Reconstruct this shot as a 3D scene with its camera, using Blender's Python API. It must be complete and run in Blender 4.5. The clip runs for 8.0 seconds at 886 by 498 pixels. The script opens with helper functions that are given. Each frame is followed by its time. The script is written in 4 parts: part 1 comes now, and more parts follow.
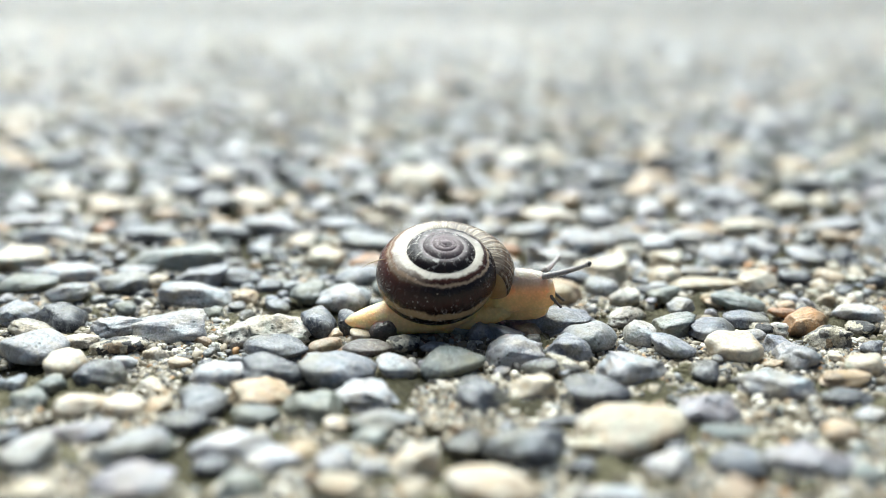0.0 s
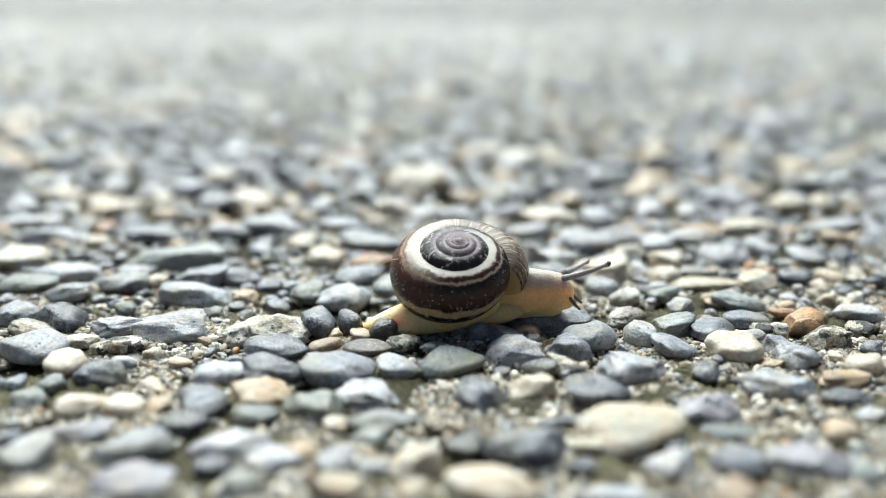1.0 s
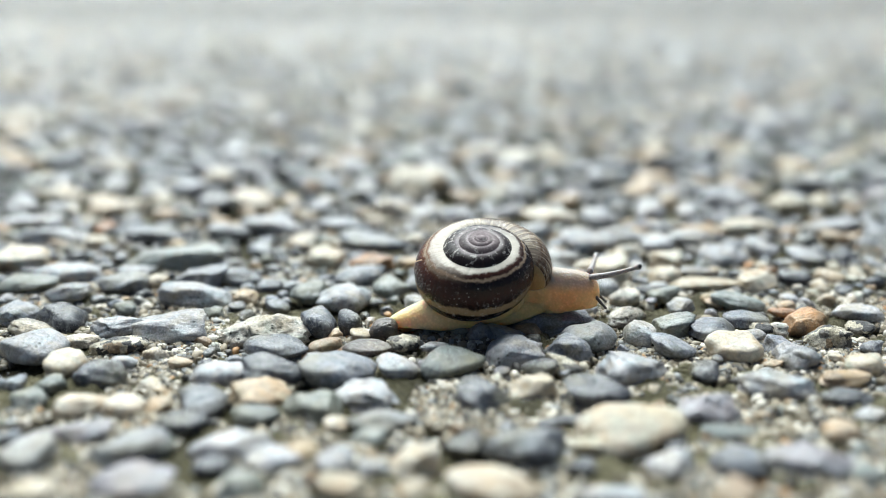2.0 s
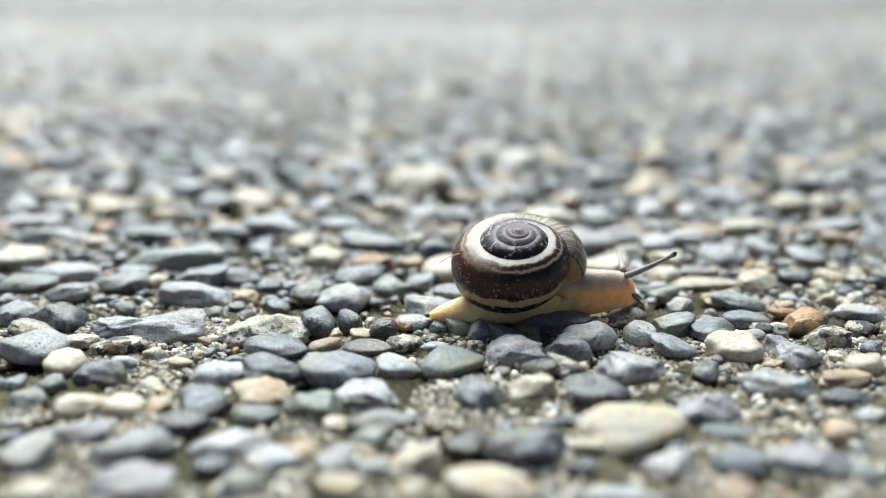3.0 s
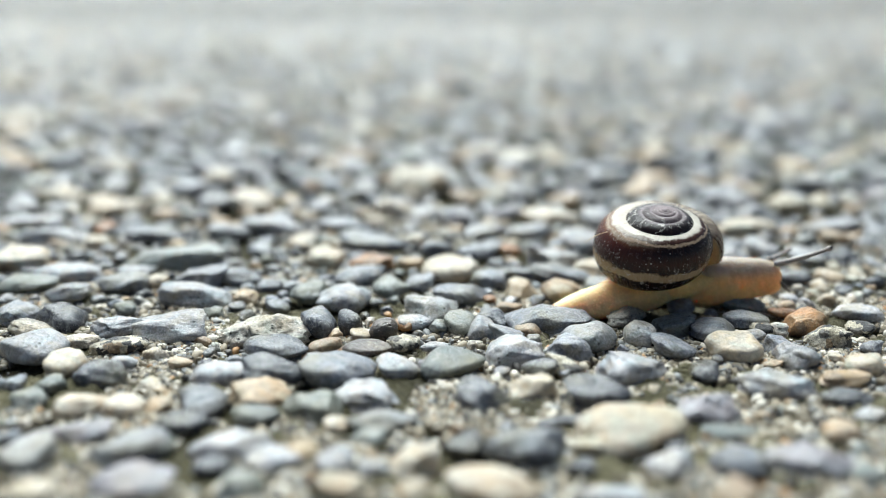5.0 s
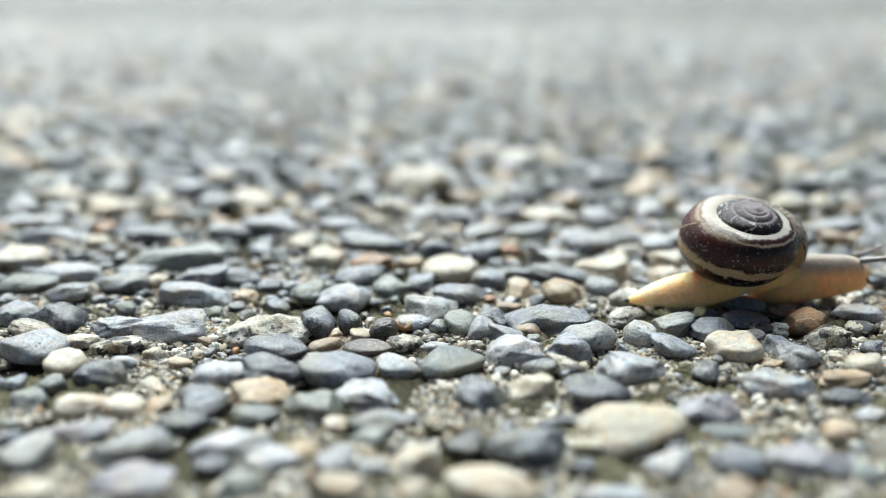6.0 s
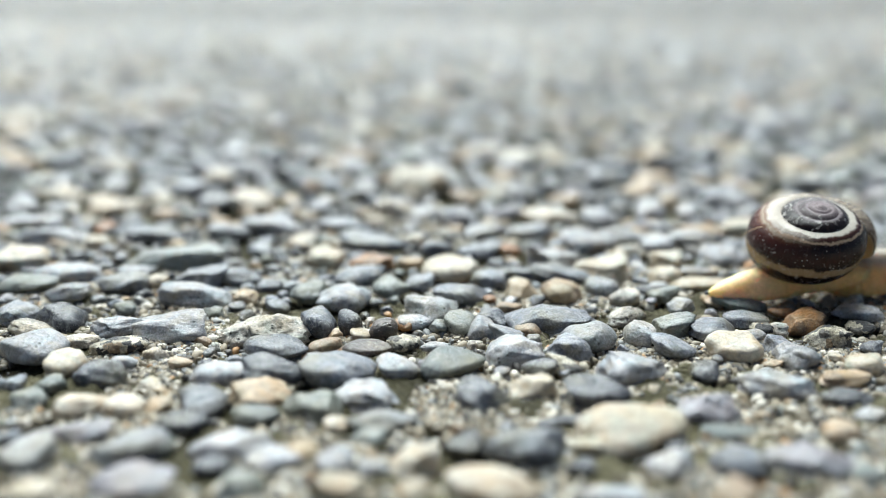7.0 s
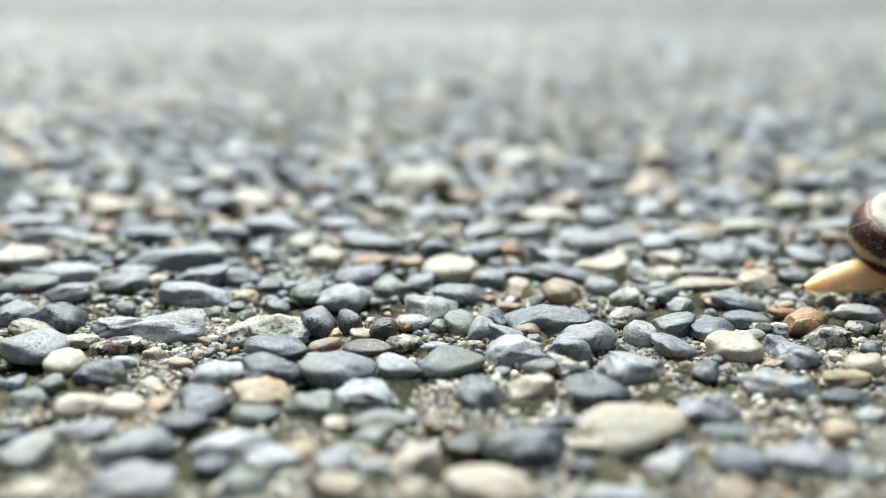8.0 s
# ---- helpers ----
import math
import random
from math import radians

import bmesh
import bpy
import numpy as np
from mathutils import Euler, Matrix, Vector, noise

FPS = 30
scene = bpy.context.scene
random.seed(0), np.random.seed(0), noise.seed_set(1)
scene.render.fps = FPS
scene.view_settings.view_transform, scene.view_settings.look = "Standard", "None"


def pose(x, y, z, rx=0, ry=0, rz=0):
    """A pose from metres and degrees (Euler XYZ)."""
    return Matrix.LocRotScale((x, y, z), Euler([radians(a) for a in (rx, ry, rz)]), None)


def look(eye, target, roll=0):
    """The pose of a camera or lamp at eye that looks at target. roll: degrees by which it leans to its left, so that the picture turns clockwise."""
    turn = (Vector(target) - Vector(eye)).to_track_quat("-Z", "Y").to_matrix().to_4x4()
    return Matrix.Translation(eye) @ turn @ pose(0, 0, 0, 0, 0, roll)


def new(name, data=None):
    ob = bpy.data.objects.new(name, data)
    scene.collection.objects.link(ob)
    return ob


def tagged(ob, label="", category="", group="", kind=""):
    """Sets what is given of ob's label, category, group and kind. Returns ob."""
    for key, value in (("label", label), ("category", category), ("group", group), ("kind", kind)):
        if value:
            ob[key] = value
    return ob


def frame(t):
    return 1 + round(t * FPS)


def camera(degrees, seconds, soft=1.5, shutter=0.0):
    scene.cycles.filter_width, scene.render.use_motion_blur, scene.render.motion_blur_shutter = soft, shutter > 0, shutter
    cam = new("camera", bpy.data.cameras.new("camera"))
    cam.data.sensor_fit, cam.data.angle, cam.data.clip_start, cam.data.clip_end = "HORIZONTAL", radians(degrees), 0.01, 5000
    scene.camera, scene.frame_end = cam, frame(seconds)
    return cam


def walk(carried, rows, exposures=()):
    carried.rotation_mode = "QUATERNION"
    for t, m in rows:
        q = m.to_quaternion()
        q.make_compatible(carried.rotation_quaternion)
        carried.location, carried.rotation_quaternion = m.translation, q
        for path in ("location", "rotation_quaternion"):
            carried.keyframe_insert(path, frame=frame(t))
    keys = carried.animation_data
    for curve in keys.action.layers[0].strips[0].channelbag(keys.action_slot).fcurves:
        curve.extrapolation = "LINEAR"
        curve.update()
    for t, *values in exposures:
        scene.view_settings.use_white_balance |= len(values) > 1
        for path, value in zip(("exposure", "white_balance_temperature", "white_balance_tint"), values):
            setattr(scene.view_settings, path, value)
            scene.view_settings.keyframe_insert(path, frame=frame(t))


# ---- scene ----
# ---------------------------------------------------------------- camera: it stands still, a hand's width from the ground
EYE = (0.0, -0.1576, 0.0606)
PITCH = 15.97
cam = camera(50.0, 8.0, soft=0.8)
walk(cam, [(0.0, pose(*EYE, 90 - PITCH, 0, 0)), (8.0, pose(*EYE, 90 - PITCH, 0, 0))],
     exposures=[(0.0, 1.11, 6250, 0), (0.5, 1.06, 6220, 0), (1.0, 0.97, 6190, 0), (2.0, 0.88, 6170, 0), (4.0, 0.84, 6150, 0), (8.0, 0.83, 6130, 0)])
cam.data.dof.use_dof = True
cam.data.dof.focus_distance = 0.166
cam.data.dof.aperture_fstop = 6.4

# ---------------------------------------------------------------- light: bright thin overcast, brightest ahead of the camera
SUN_EL, SUN_AZ = 54.0, -12.0
world = bpy.data.worlds.new("overcast_sky")
scene.world = world
world.use_nodes = True
wn, wl = world.node_tree.nodes, world.node_tree.links
sky = wn.new("ShaderNodeTexSky")
sky.sky_type = "NISHITA"
sky.sun_disc = False
sky.sun_elevation, sky.sun_rotation = radians(SUN_EL), radians(SUN_AZ)
sky.air_density, sky.dust_density, sky.ozone_density = 0.5, 2.2, 1.0
wl.new(sky.outputs["Color"], wn["Background"].inputs["Color"])
wn["Background"].inputs["Strength"].default_value = 0.05
sun = new("sun", bpy.data.lights.new("sun", "SUN"))
sun.data.energy, sun.data.angle, sun.data.color = 5.0, radians(60), (1.0, 0.995, 0.985)
sun.matrix_basis = look((0, 0, 0), (-math.sin(radians(SUN_AZ)) * math.cos(radians(SUN_EL)),
                                    -math.cos(radians(SUN_AZ)) * math.cos(radians(SUN_EL)), -math.sin(radians(SUN_EL))))


# ---------------------------------------------------------------- materials
class Nodes:
    """A small writer of node materials."""

    def __init__(self, name):
        self.mat = bpy.data.materials.new(name)
        self.mat.use_nodes = True
        self.tree = self.mat.node_tree
        self.bsdf = self.tree.nodes["Principled BSDF"]

    def add(self, kind):
        return self.tree.nodes.new("ShaderNode" + kind)

    def put(self, socket, value):
        if isinstance(value, bpy.types.NodeSocket):
            self.tree.links.new(value, socket)
        else:
            socket.default_value = (*value, 1) if isinstance(value, tuple) and len(value) == 3 and socket.type == "RGBA" else value

    def math(self, op, a, b=0.0, clamp=False):
        n = self.add("Math")
        n.operation, n.use_clamp = op, clamp
        self.put(n.inputs[0], a)
        self.put(n.inputs[1], b)
        return n.outputs[0]

    def mix(self, f, a, b, blend="MIX"):
        n = self.add("MixRGB")
        n.blend_type = blend
        for s, v in zip(n.inputs, (f, a, b)):
            self.put(s, v)
        return n.outputs[0]

    def noise(self, vec, scale, detail=3.0, rough=0.55, distortion=0.0):
        n = self.add("TexNoise")
        self.put(n.inputs["Vector"], vec)
        for key, v in (("Scale", scale), ("Detail", detail), ("Roughness", rough), ("Distortion", distortion)):
            n.inputs[key].default_value = v
        return n.outputs["Fac"]

    def voronoi(self, vec, scale, feature="F1"):
        n = self.add("TexVoronoi")
        n.feature = feature
        self.put(n.inputs["Vector"], vec)
        n.inputs["Scale"].default_value = scale
        return n

    def ramp(self, f, stops, smooth="LINEAR"):
        n = self.add("ValToRGB")
        n.color_ramp.interpolation = smooth
        els = n.color_ramp.elements
        while len(els) < len(stops):
            els.new(0.5)
        for e, (p, c) in zip(els, stops):
            e.position = p
            e.color = (*c, 1) if isinstance(c, tuple) else (c, c, c, 1)
        self.put(n.inputs[0], f)
        return n.outputs[0]

    def bump(self, height, distance, strength=1.0, normal=None):
        n = self.add("Bump")
        self.put(n.inputs["Height"], height)
        n.inputs["Distance"].default_value = distance
        n.inputs["Strength"].default_value = strength
        if normal is not None:
            self.put(n.inputs["Normal"], normal)
        return n.outputs[0]

    def set(self, **values):
        for key, v in values.items():
            self.put(self.bsdf.inputs[key.replace("_", " ")], v)
        return self.mat


def varied_place(k):
    """Object coordinates shifted by the piece's own random number, and that number."""
    ob, geo = k.add("ObjectInfo"), k.add("NewGeometry")
    rnd = k.math("FRACT", k.math("ADD", k.math("MULTIPLY", ob.outputs["Random"], 7.31), geo.outputs["Random Per Island"]))
    off = k.add("VectorMath")
    off.operation = "ADD"
    k.put(off.inputs[0], k.add("TexCoord").outputs["Object"])
    k.put(off.inputs[1], rnd)
    return off.outputs[0], rnd


def stone_material(name, dark, light, rough=0.5, vein=0.0, speck=0.75, pits=0.0, stain=None, dirt=0.42):
    k = Nodes(name)
    vec, rnd = varied_place(k)
    base = k.mix(rnd, dark, light)
    blotch = k.noise(vec, 240, 4, 0.6, 0.6)
    base = k.mix(1.0, base, k.ramp(blotch, [(0.3, 0.8), (0.52, 1.0), (0.72, 1.2)]), "MULTIPLY")
    base = k.mix(0.7, base, k.ramp(k.noise(vec, 720, 4, 0.65, 0.4), [(0.36, 0.62), (0.5, 1.0), (0.64, 1.3)]), "MULTIPLY")
    base = k.mix(1.0, base, k.ramp(k.noise(vec, 330, 3, 0.6, 0.5), [(0.34, (1.12, 1.0, 0.86)), (0.5, (1.0, 0.96, 1.0)), (0.66, (0.9, 1.0, 1.06))]), "MULTIPLY")
    grain = k.noise(vec, 2300, 3, 0.75)
    base = k.mix(speck, base, k.ramp(grain, [(0.34, 0.36), (0.5, 1.0), (0.66, 1.75)]), "MULTIPLY")
    bloom = k.ramp(k.noise(vec, 170, 5, 0.65, 0.8), [(0.52, 0.0), (0.68, 1.0)])
    base = k.mix(k.math("MULTIPLY", bloom, 0.4), base, k.mix(0.5, light, (0.5, 0.5, 0.47)))
    fleck = k.ramp(k.noise(vec, 3400, 1, 0.5), [(0.66, 0.0), (0.72, 1.0)])
    base = k.mix(k.math("MULTIPLY", fleck, 0.7 * speck), base, (0.62, 0.6, 0.55))
    if vein:
        line = k.math("ABSOLUTE", k.math("SUBTRACT", k.noise(vec, 130, 3, 0.5, 1.2), 0.5))
        base = k.mix(k.math("MULTIPLY", k.ramp(line, [(0.0, 1.0), (0.022, 0.0)]), vein), base, (0.62, 0.62, 0.6))
    film = k.ramp(k.noise(vec, 110, 4, 0.6), [(0.48, 0.0), (0.66, 1.0)])
    base = k.mix(k.math("MULTIPLY", film, dirt), base, (0.18, 0.16, 0.075))
    if stain:
        patch = k.ramp(k.noise(vec, 150, 5, 0.65), [(0.5, 0.0), (0.64, 1.0)])
        base = k.mix(k.math("MULTIPLY", patch, 0.75), base, stain)
    height = k.math("ADD", k.math("MULTIPLY", blotch, 0.8), k.math("MULTIPLY", grain, 0.8))
    if pits:
        hole = k.ramp(k.voronoi(vec, 900).outputs["Distance"], [(0.12, 0.0), (0.3, 1.0)])
        few = k.ramp(k.noise(vec, 330, 2), [(0.5, 0.0), (0.58, 1.0)])
        cut = k.math("MULTIPLY", k.math("SUBTRACT", 1.0, hole), few)
        height = k.math("SUBTRACT", height, k.math("MULTIPLY", cut, pits))
        base = k.mix(k.math("MULTIPLY", cut, 0.75), base, (0.03, 0.028, 0.025))
    roughness = k.math("ADD", k.math("MULTIPLY", k.noise(vec, 500, 2), 0.3), rough - 0.22)
    return k.set(Base_Color=base, Roughness=roughness, Normal=k.bump(height, 0.0003, 1.0), Specular_IOR_Level=0.5)


STONES = {
    "G": (stone_material("slate_grey_stone", (0.085, 0.094, 0.112), (0.205, 0.22, 0.245), 0.43, vein=0.3, pits=0.3), "smooth blue-grey slate pebble set in concrete"),
    "D": (stone_material("dark_slate_stone", (0.03, 0.033, 0.042), (0.078, 0.085, 0.1), 0.36, vein=0.2, pits=0.3), "dark slate pebble set in concrete"),
    "B": (stone_material("black_stone", (0.014, 0.015, 0.017), (0.03, 0.032, 0.036), 0.36), "small near-black pebble set in concrete"),
    "L": (stone_material("pale_grey_stone", (0.2, 0.205, 0.21), (0.36, 0.365, 0.37), 0.46, speck=0.55, pits=0.5), "pale grey speckled pebble set in concrete"),
    "N": (stone_material("green_grey_stone", (0.078, 0.092, 0.085), (0.19, 0.208, 0.188), 0.44, speck=0.5, vein=0.15, pits=0.4), "green-grey pebble set in concrete"),
    "P": (stone_material("mauve_grey_stone", (0.14, 0.135, 0.148), (0.28, 0.268, 0.29), 0.44, pits=0.6), "mauve-grey pebble set in concrete"),
    "W": (stone_material("cream_quartz_stone", (0.33, 0.295, 0.215), (0.52, 0.475, 0.38), 0.5, speck=0.4, stain=(0.34, 0.24, 0.14)), "cream quartz pebble with brownish stains"),
    "T": (stone_material("tan_stone", (0.25, 0.175, 0.1), (0.46, 0.35, 0.22), 0.5, speck=0.5, stain=(0.12, 0.085, 0.055)), "tan sandstone pebble set in concrete"),
    "R": (stone_material("rust_stone", (0.2, 0.085, 0.03), (0.46, 0.25, 0.09), 0.42, speck=0.5, stain=(0.05, 0.03, 0.022)), "rust-brown pebble set in concrete"),
    "K": (stone_material("dark_brown_stone", (0.07, 0.056, 0.048), (0.15, 0.12, 0.1), 0.42, speck=0.85, pits=0.7, stain=(0.02, 0.015, 0.013)), "dark brown pitted pebble set in concrete"),
    "M": (stone_material("pitted_cream_stone", (0.32, 0.295, 0.235), (0.5, 0.47, 0.4), 0.62, speck=0.8, pits=1.0, stain=(0.08, 0.068, 0.055)), "rough cream pitted stone set in concrete"),
}


def conglomerate_material():
    k = Nodes("conglomerate_stone")
    vec, rnd = varied_place(k)
    warp, spread = k.add("TexNoise"), k.add("VectorMath")
    k.put(warp.inputs["Vector"], vec)
    warp.inputs["Scale"].default_value = 900
    warp.inputs["Detail"].default_value = 4
    spread.operation = "MULTIPLY_ADD"
    k.put(spread.inputs[0], warp.outputs["Color"])
    spread.inputs[1].default_value = (0.0022, 0.0022, 0.0022)
    k.put(spread.inputs[2], vec)
    hue = k.add("SeparateColor")
    k.put(hue.inputs[0], k.voronoi(spread.outputs[0], 640).outputs["Color"])
    base = k.ramp(hue.outputs[0], [(0.0, (0.03, 0.03, 0.032)), (0.3, (0.14, 0.13, 0.115)), (0.5, (0.4, 0.36, 0.27)), (0.74, (0.54, 0.5, 0.41)), (0.92, (0.24, 0.17, 0.1))], "CONSTANT")
    grain = k.noise(vec, 2400, 3, 0.7)
    base = k.mix(0.8, base, k.ramp(grain, [(0.34, 0.4), (0.5, 1.0), (0.66, 1.6)]), "MULTIPLY")
    height = k.math("ADD", k.math("MULTIPLY", k.noise(vec, 800, 4, 0.65), 2.0), grain)
    return k.set(Base_Color=base, Roughness=0.55, Normal=k.bump(height, 0.0004, 1.0), Specular_IOR_Level=0.4)


STONES["C"] = (conglomerate_material(), "rough conglomerate lump of dark and cream grains")


def mortar_material():
    k = Nodes("weathered_mortar")
    vec = k.add("TexCoord").outputs["Object"]
    base = k.ramp(k.noise(vec, 60, 5, 0.6), [(0.3, (0.04, 0.036, 0.02)), (0.5, (0.11, 0.1, 0.058)), (0.7, (0.24, 0.22, 0.14))])
    grain = k.noise(vec, 1500, 3, 0.7)
    base = k.mix(0.7, base, k.ramp(grain, [(0.3, 0.35), (0.5, 1.0), (0.7, 1.6)]), "MULTIPLY")
    # away from the path only the pattern of the packed pebbles is left
    cell, edge = k.voronoi(vec, 72), k.voronoi(vec, 72, "DISTANCE_TO_EDGE")
    hue = k.add("SeparateColor")
    k.put(hue.inputs[0], cell.outputs["Color"])
    far = k.ramp(hue.outputs[0], [(0.0, (0.08, 0.095, 0.105)), (0.35, (0.2, 0.22, 0.225)), (0.7, (0.32, 0.32, 0.3)), (1.0, (0.45, 0.42, 0.36))])
    gap = k.ramp(edge.outputs["Distance"], [(0.0, 0.0), (0.16, 1.0)])
    far = k.mix(gap, base, far)
    away = k.add("VectorMath")
    away.operation = "LENGTH"
    k.put(away.inputs[0], vec)
    reach = k.ramp(away.outputs["Value"], [(0.2, 0.0), (0.32, 1.0)])
    base = k.mix(reach, base, far)
    height = k.math("ADD", k.math("MULTIPLY", k.noise(vec, 700, 4, 0.65), 1.2), k.math("MULTIPLY", grain, 0.8))
    height = k.math("ADD", height, k.math("MULTIPLY", k.math("MULTIPLY", gap, reach), 2.5))
    return k.set(Base_Color=base, Roughness=k.math("SUBTRACT", 0.9, k.math("MULTIPLY", reach, 0.4)), Specular_IOR_Level=k.math("ADD", 0.2, k.math("MULTIPLY", reach, 0.35)), Normal=k.bump(height, 0.0016, 1.0))


def grit_material():
    k = Nodes("sand_grit")
    vec, rnd = varied_place(k)
    base = k.ramp(rnd, [(0.0, (0.05, 0.045, 0.04)), (0.2, (0.14, 0.115, 0.075)), (0.42, (0.28, 0.235, 0.165)), (0.62, (0.44, 0.395, 0.31)), (0.76, (0.24, 0.245, 0.24)), (0.86, (0.62, 0.58, 0.5)), (0.97, (0.36, 0.2, 0.08))], "CONSTANT")
    base = k.mix(0.5, base, k.ramp(k.noise(vec, 2600, 2), [(0.3, 0.5), (0.7, 1.5)]), "MULTIPLY")
    return k.set(Base_Color=base, Roughness=0.6)


MORTAR, GRIT = mortar_material(), grit_material()


# ---------------------------------------------------------------- stone shapes
def ico(level):
    bm = bmesh.new()
    bmesh.ops.create_icosphere(bm, subdivisions=level, radius=1.0)
    v = np.array([p.co[:] for p in bm.verts])
    f = np.array([[p.index for p in q.verts] for q in bm.faces])
    bm.free()
    return v, f


BALLS = {n: ico(n) for n in (1, 2, 3, 4)}


def stone_shape(seed, level, angular, crust=0.0):
    """A water-worn or broken stone of unit half-axes."""
    r = np.random.RandomState(seed)
    v, f = BALLS[level]
    n = 2.7 if angular else r.uniform(2.05, 2.4)
    p = v / (np.abs(v) ** n).sum(1, keepdims=True) ** (1 / n)
    for _ in range(8 if angular else 4):
        w = r.normal(size=3)
        w[2] = abs(w[2]) * 0.8
        w /= np.linalg.norm(w)
        d = r.uniform(0.58, 0.86) if angular else r.uniform(0.7, 0.95)
        over = np.maximum(p @ w - d, 0)
        p = p - over[:, None] * w * (0.9 if angular else 0.6)
    w = np.array([r.normal() * 0.24, r.normal() * 0.2 - 0.06, 1.0])
    w /= np.linalg.norm(w)
    over = np.maximum(p @ w - r.uniform(0.5, 0.9), 0)
    p = p - over[:, None] * w * (0.9 if angular else 0.66)
    # one end thicker than the other, and the crown off the middle
    taper, shear, twist = r.uniform(-0.38, 0.38), r.uniform(-0.45, 0.45), r.uniform(-0.3, 0.3)
    p = p * np.stack([np.ones(len(p)), 1 + taper * p[:, 0], 1 + taper * p[:, 0]], 1)
    p[:, 0] += shear * np.maximum(p[:, 2], 0)
    p[:, 1] += twist * p[:, 0]
    for amp, freq in ((0.1, 1.3), (0.05, 2.7), (0.028 if angular else 0.016, 5.5), (0.02 if angular else 0.008, 11.0), (crust, 8.0), (crust * 0.7, 15.0)):
        q = r.normal(size=(3, 3)) * freq
        ph = r.uniform(0, 6.28, 3)
        p = p * (1 + amp * (1.3 if angular else 1.0) * np.sin(v @ q + ph).prod(1) * 1.6)[:, None]
    p = p / np.maximum(np.abs(p).max(0), 1e-6)
    p[:, 2] /= p[:, 2].max()
    return p, f


def mesh_of(name, verts, faces, mats, index=None, smooth=True):
    me = bpy.data.meshes.new(name)
    me.vertices.add(len(verts))
    me.vertices.foreach_set("co", np.asarray(verts, np.float32).ravel())
    count = faces.shape[1]
    me.loops.add(faces.size)
    me.loops.foreach_set("vertex_index", faces.astype(np.int32).ravel())
    me.polygons.add(len(faces))
    me.polygons.foreach_set("loop_start", np.arange(0, faces.size, count, dtype=np.int32))
    me.polygons.foreach_set("use_smooth", np.full(len(faces), smooth))
    for m in mats:
        me.materials.append(m)
    if index is not None:
        me.polygons.foreach_set("material_index", np.asarray(index, np.int32))
    me.update()
    me.validate()
    return me


# ---------------------------------------------------------------- the ground: one sheet to the horizon
def graded(fine, step, reach, grow=1.12):
    out, s, x = [], step, fine
    while x < reach:
        x += s
        s *= grow
        out.append(x)
    return out


def make_ground():
    xs = np.arange(-0.13, 0.1301, 0.0009)
    xs = np.concatenate([-np.array(graded(0.13, 0.002, 400))[::-1], xs, graded(0.13, 0.002, 400)])
    ys = np.concatenate([np.arange(-0.075, -0.03, 0.0016), np.arange(-0.03, 0.04, 0.0008), np.arange(0.04, 0.1201, 0.0016)])
    ys = np.concatenate([-np.array(graded(0.075, 0.002, 60))[::-1], ys, graded(0.12, 0.002, 900)])
    x, y = np.meshgrid(xs, ys)
    z = np.zeros_like(x)
    r = np.random.RandomState(5)
    for amp, lam in ((0.0008, 0.03), (0.0006, 0.012), (0.0005, 0.0055), (0.0004, 0.003)):
        for _ in range(4):
            a, ph = r.uniform(0, 6.28), r.uniform(0, 6.28, 2)
            u, w = x * math.cos(a) + y * math.sin(a), y * math.cos(a) - x * math.sin(a)
            z += 0.5 * amp * np.sin(u * 6.28 / lam + ph[0]) * np.sin(w * 6.28 / lam * 0.8 + ph[1])
    z *= np.exp(-((np.hypot(x, y) / 1.5) ** 2))
    n, m = x.shape
    i = (np.arange(n - 1)[:, None] * m + np.arange(m - 1)).ravel()
    me = mesh_of("ground", np.stack([x, y, z - 0.0013 - 0.0015 * np.clip((y - 0.015) / 0.05, 0, 1) + 0.0006 * np.clip((-0.012 - y) / 0.016, 0, 1)], -1).reshape(-1, 3), np.stack([i, i + 1, i + m + 1, i + m], 1), [MORTAR])
    return tagged(new("ground", me), "weathered exposed-aggregate concrete packed with river pebbles", "pavement", kind="structure")


ground = make_ground()
PLACED = []


def pebble(x, y, a, b, c, colour, turn=0.0, angular=False, lean=0.0):
    """One stone set in the ground: place, half-axes along, across and up (metres), colour, turn and lean in degrees."""
    mat, label = STONES[colour]
    angular = angular or len(PLACED) % 4 == 1  # some are broken, not worn
    p, f = stone_shape(1000 + len(PLACED), 4 if y < 0.045 and a > 0.0035 else 3, angular, 0.06 if colour in "MC" else 0.0)
    ob = new("pebble", mesh_of("pebble", p * (a, b, 0.76 * c), f, [mat]))
    ob.parent = ground
    ob.matrix_basis = pose(x, y, 0.26 * c, 0, lean, turn)
    ob["label"] = label
    PLACED.append((x, y, max(a, b) * 0.55 + min(a, b) * 0.45))
    return ob


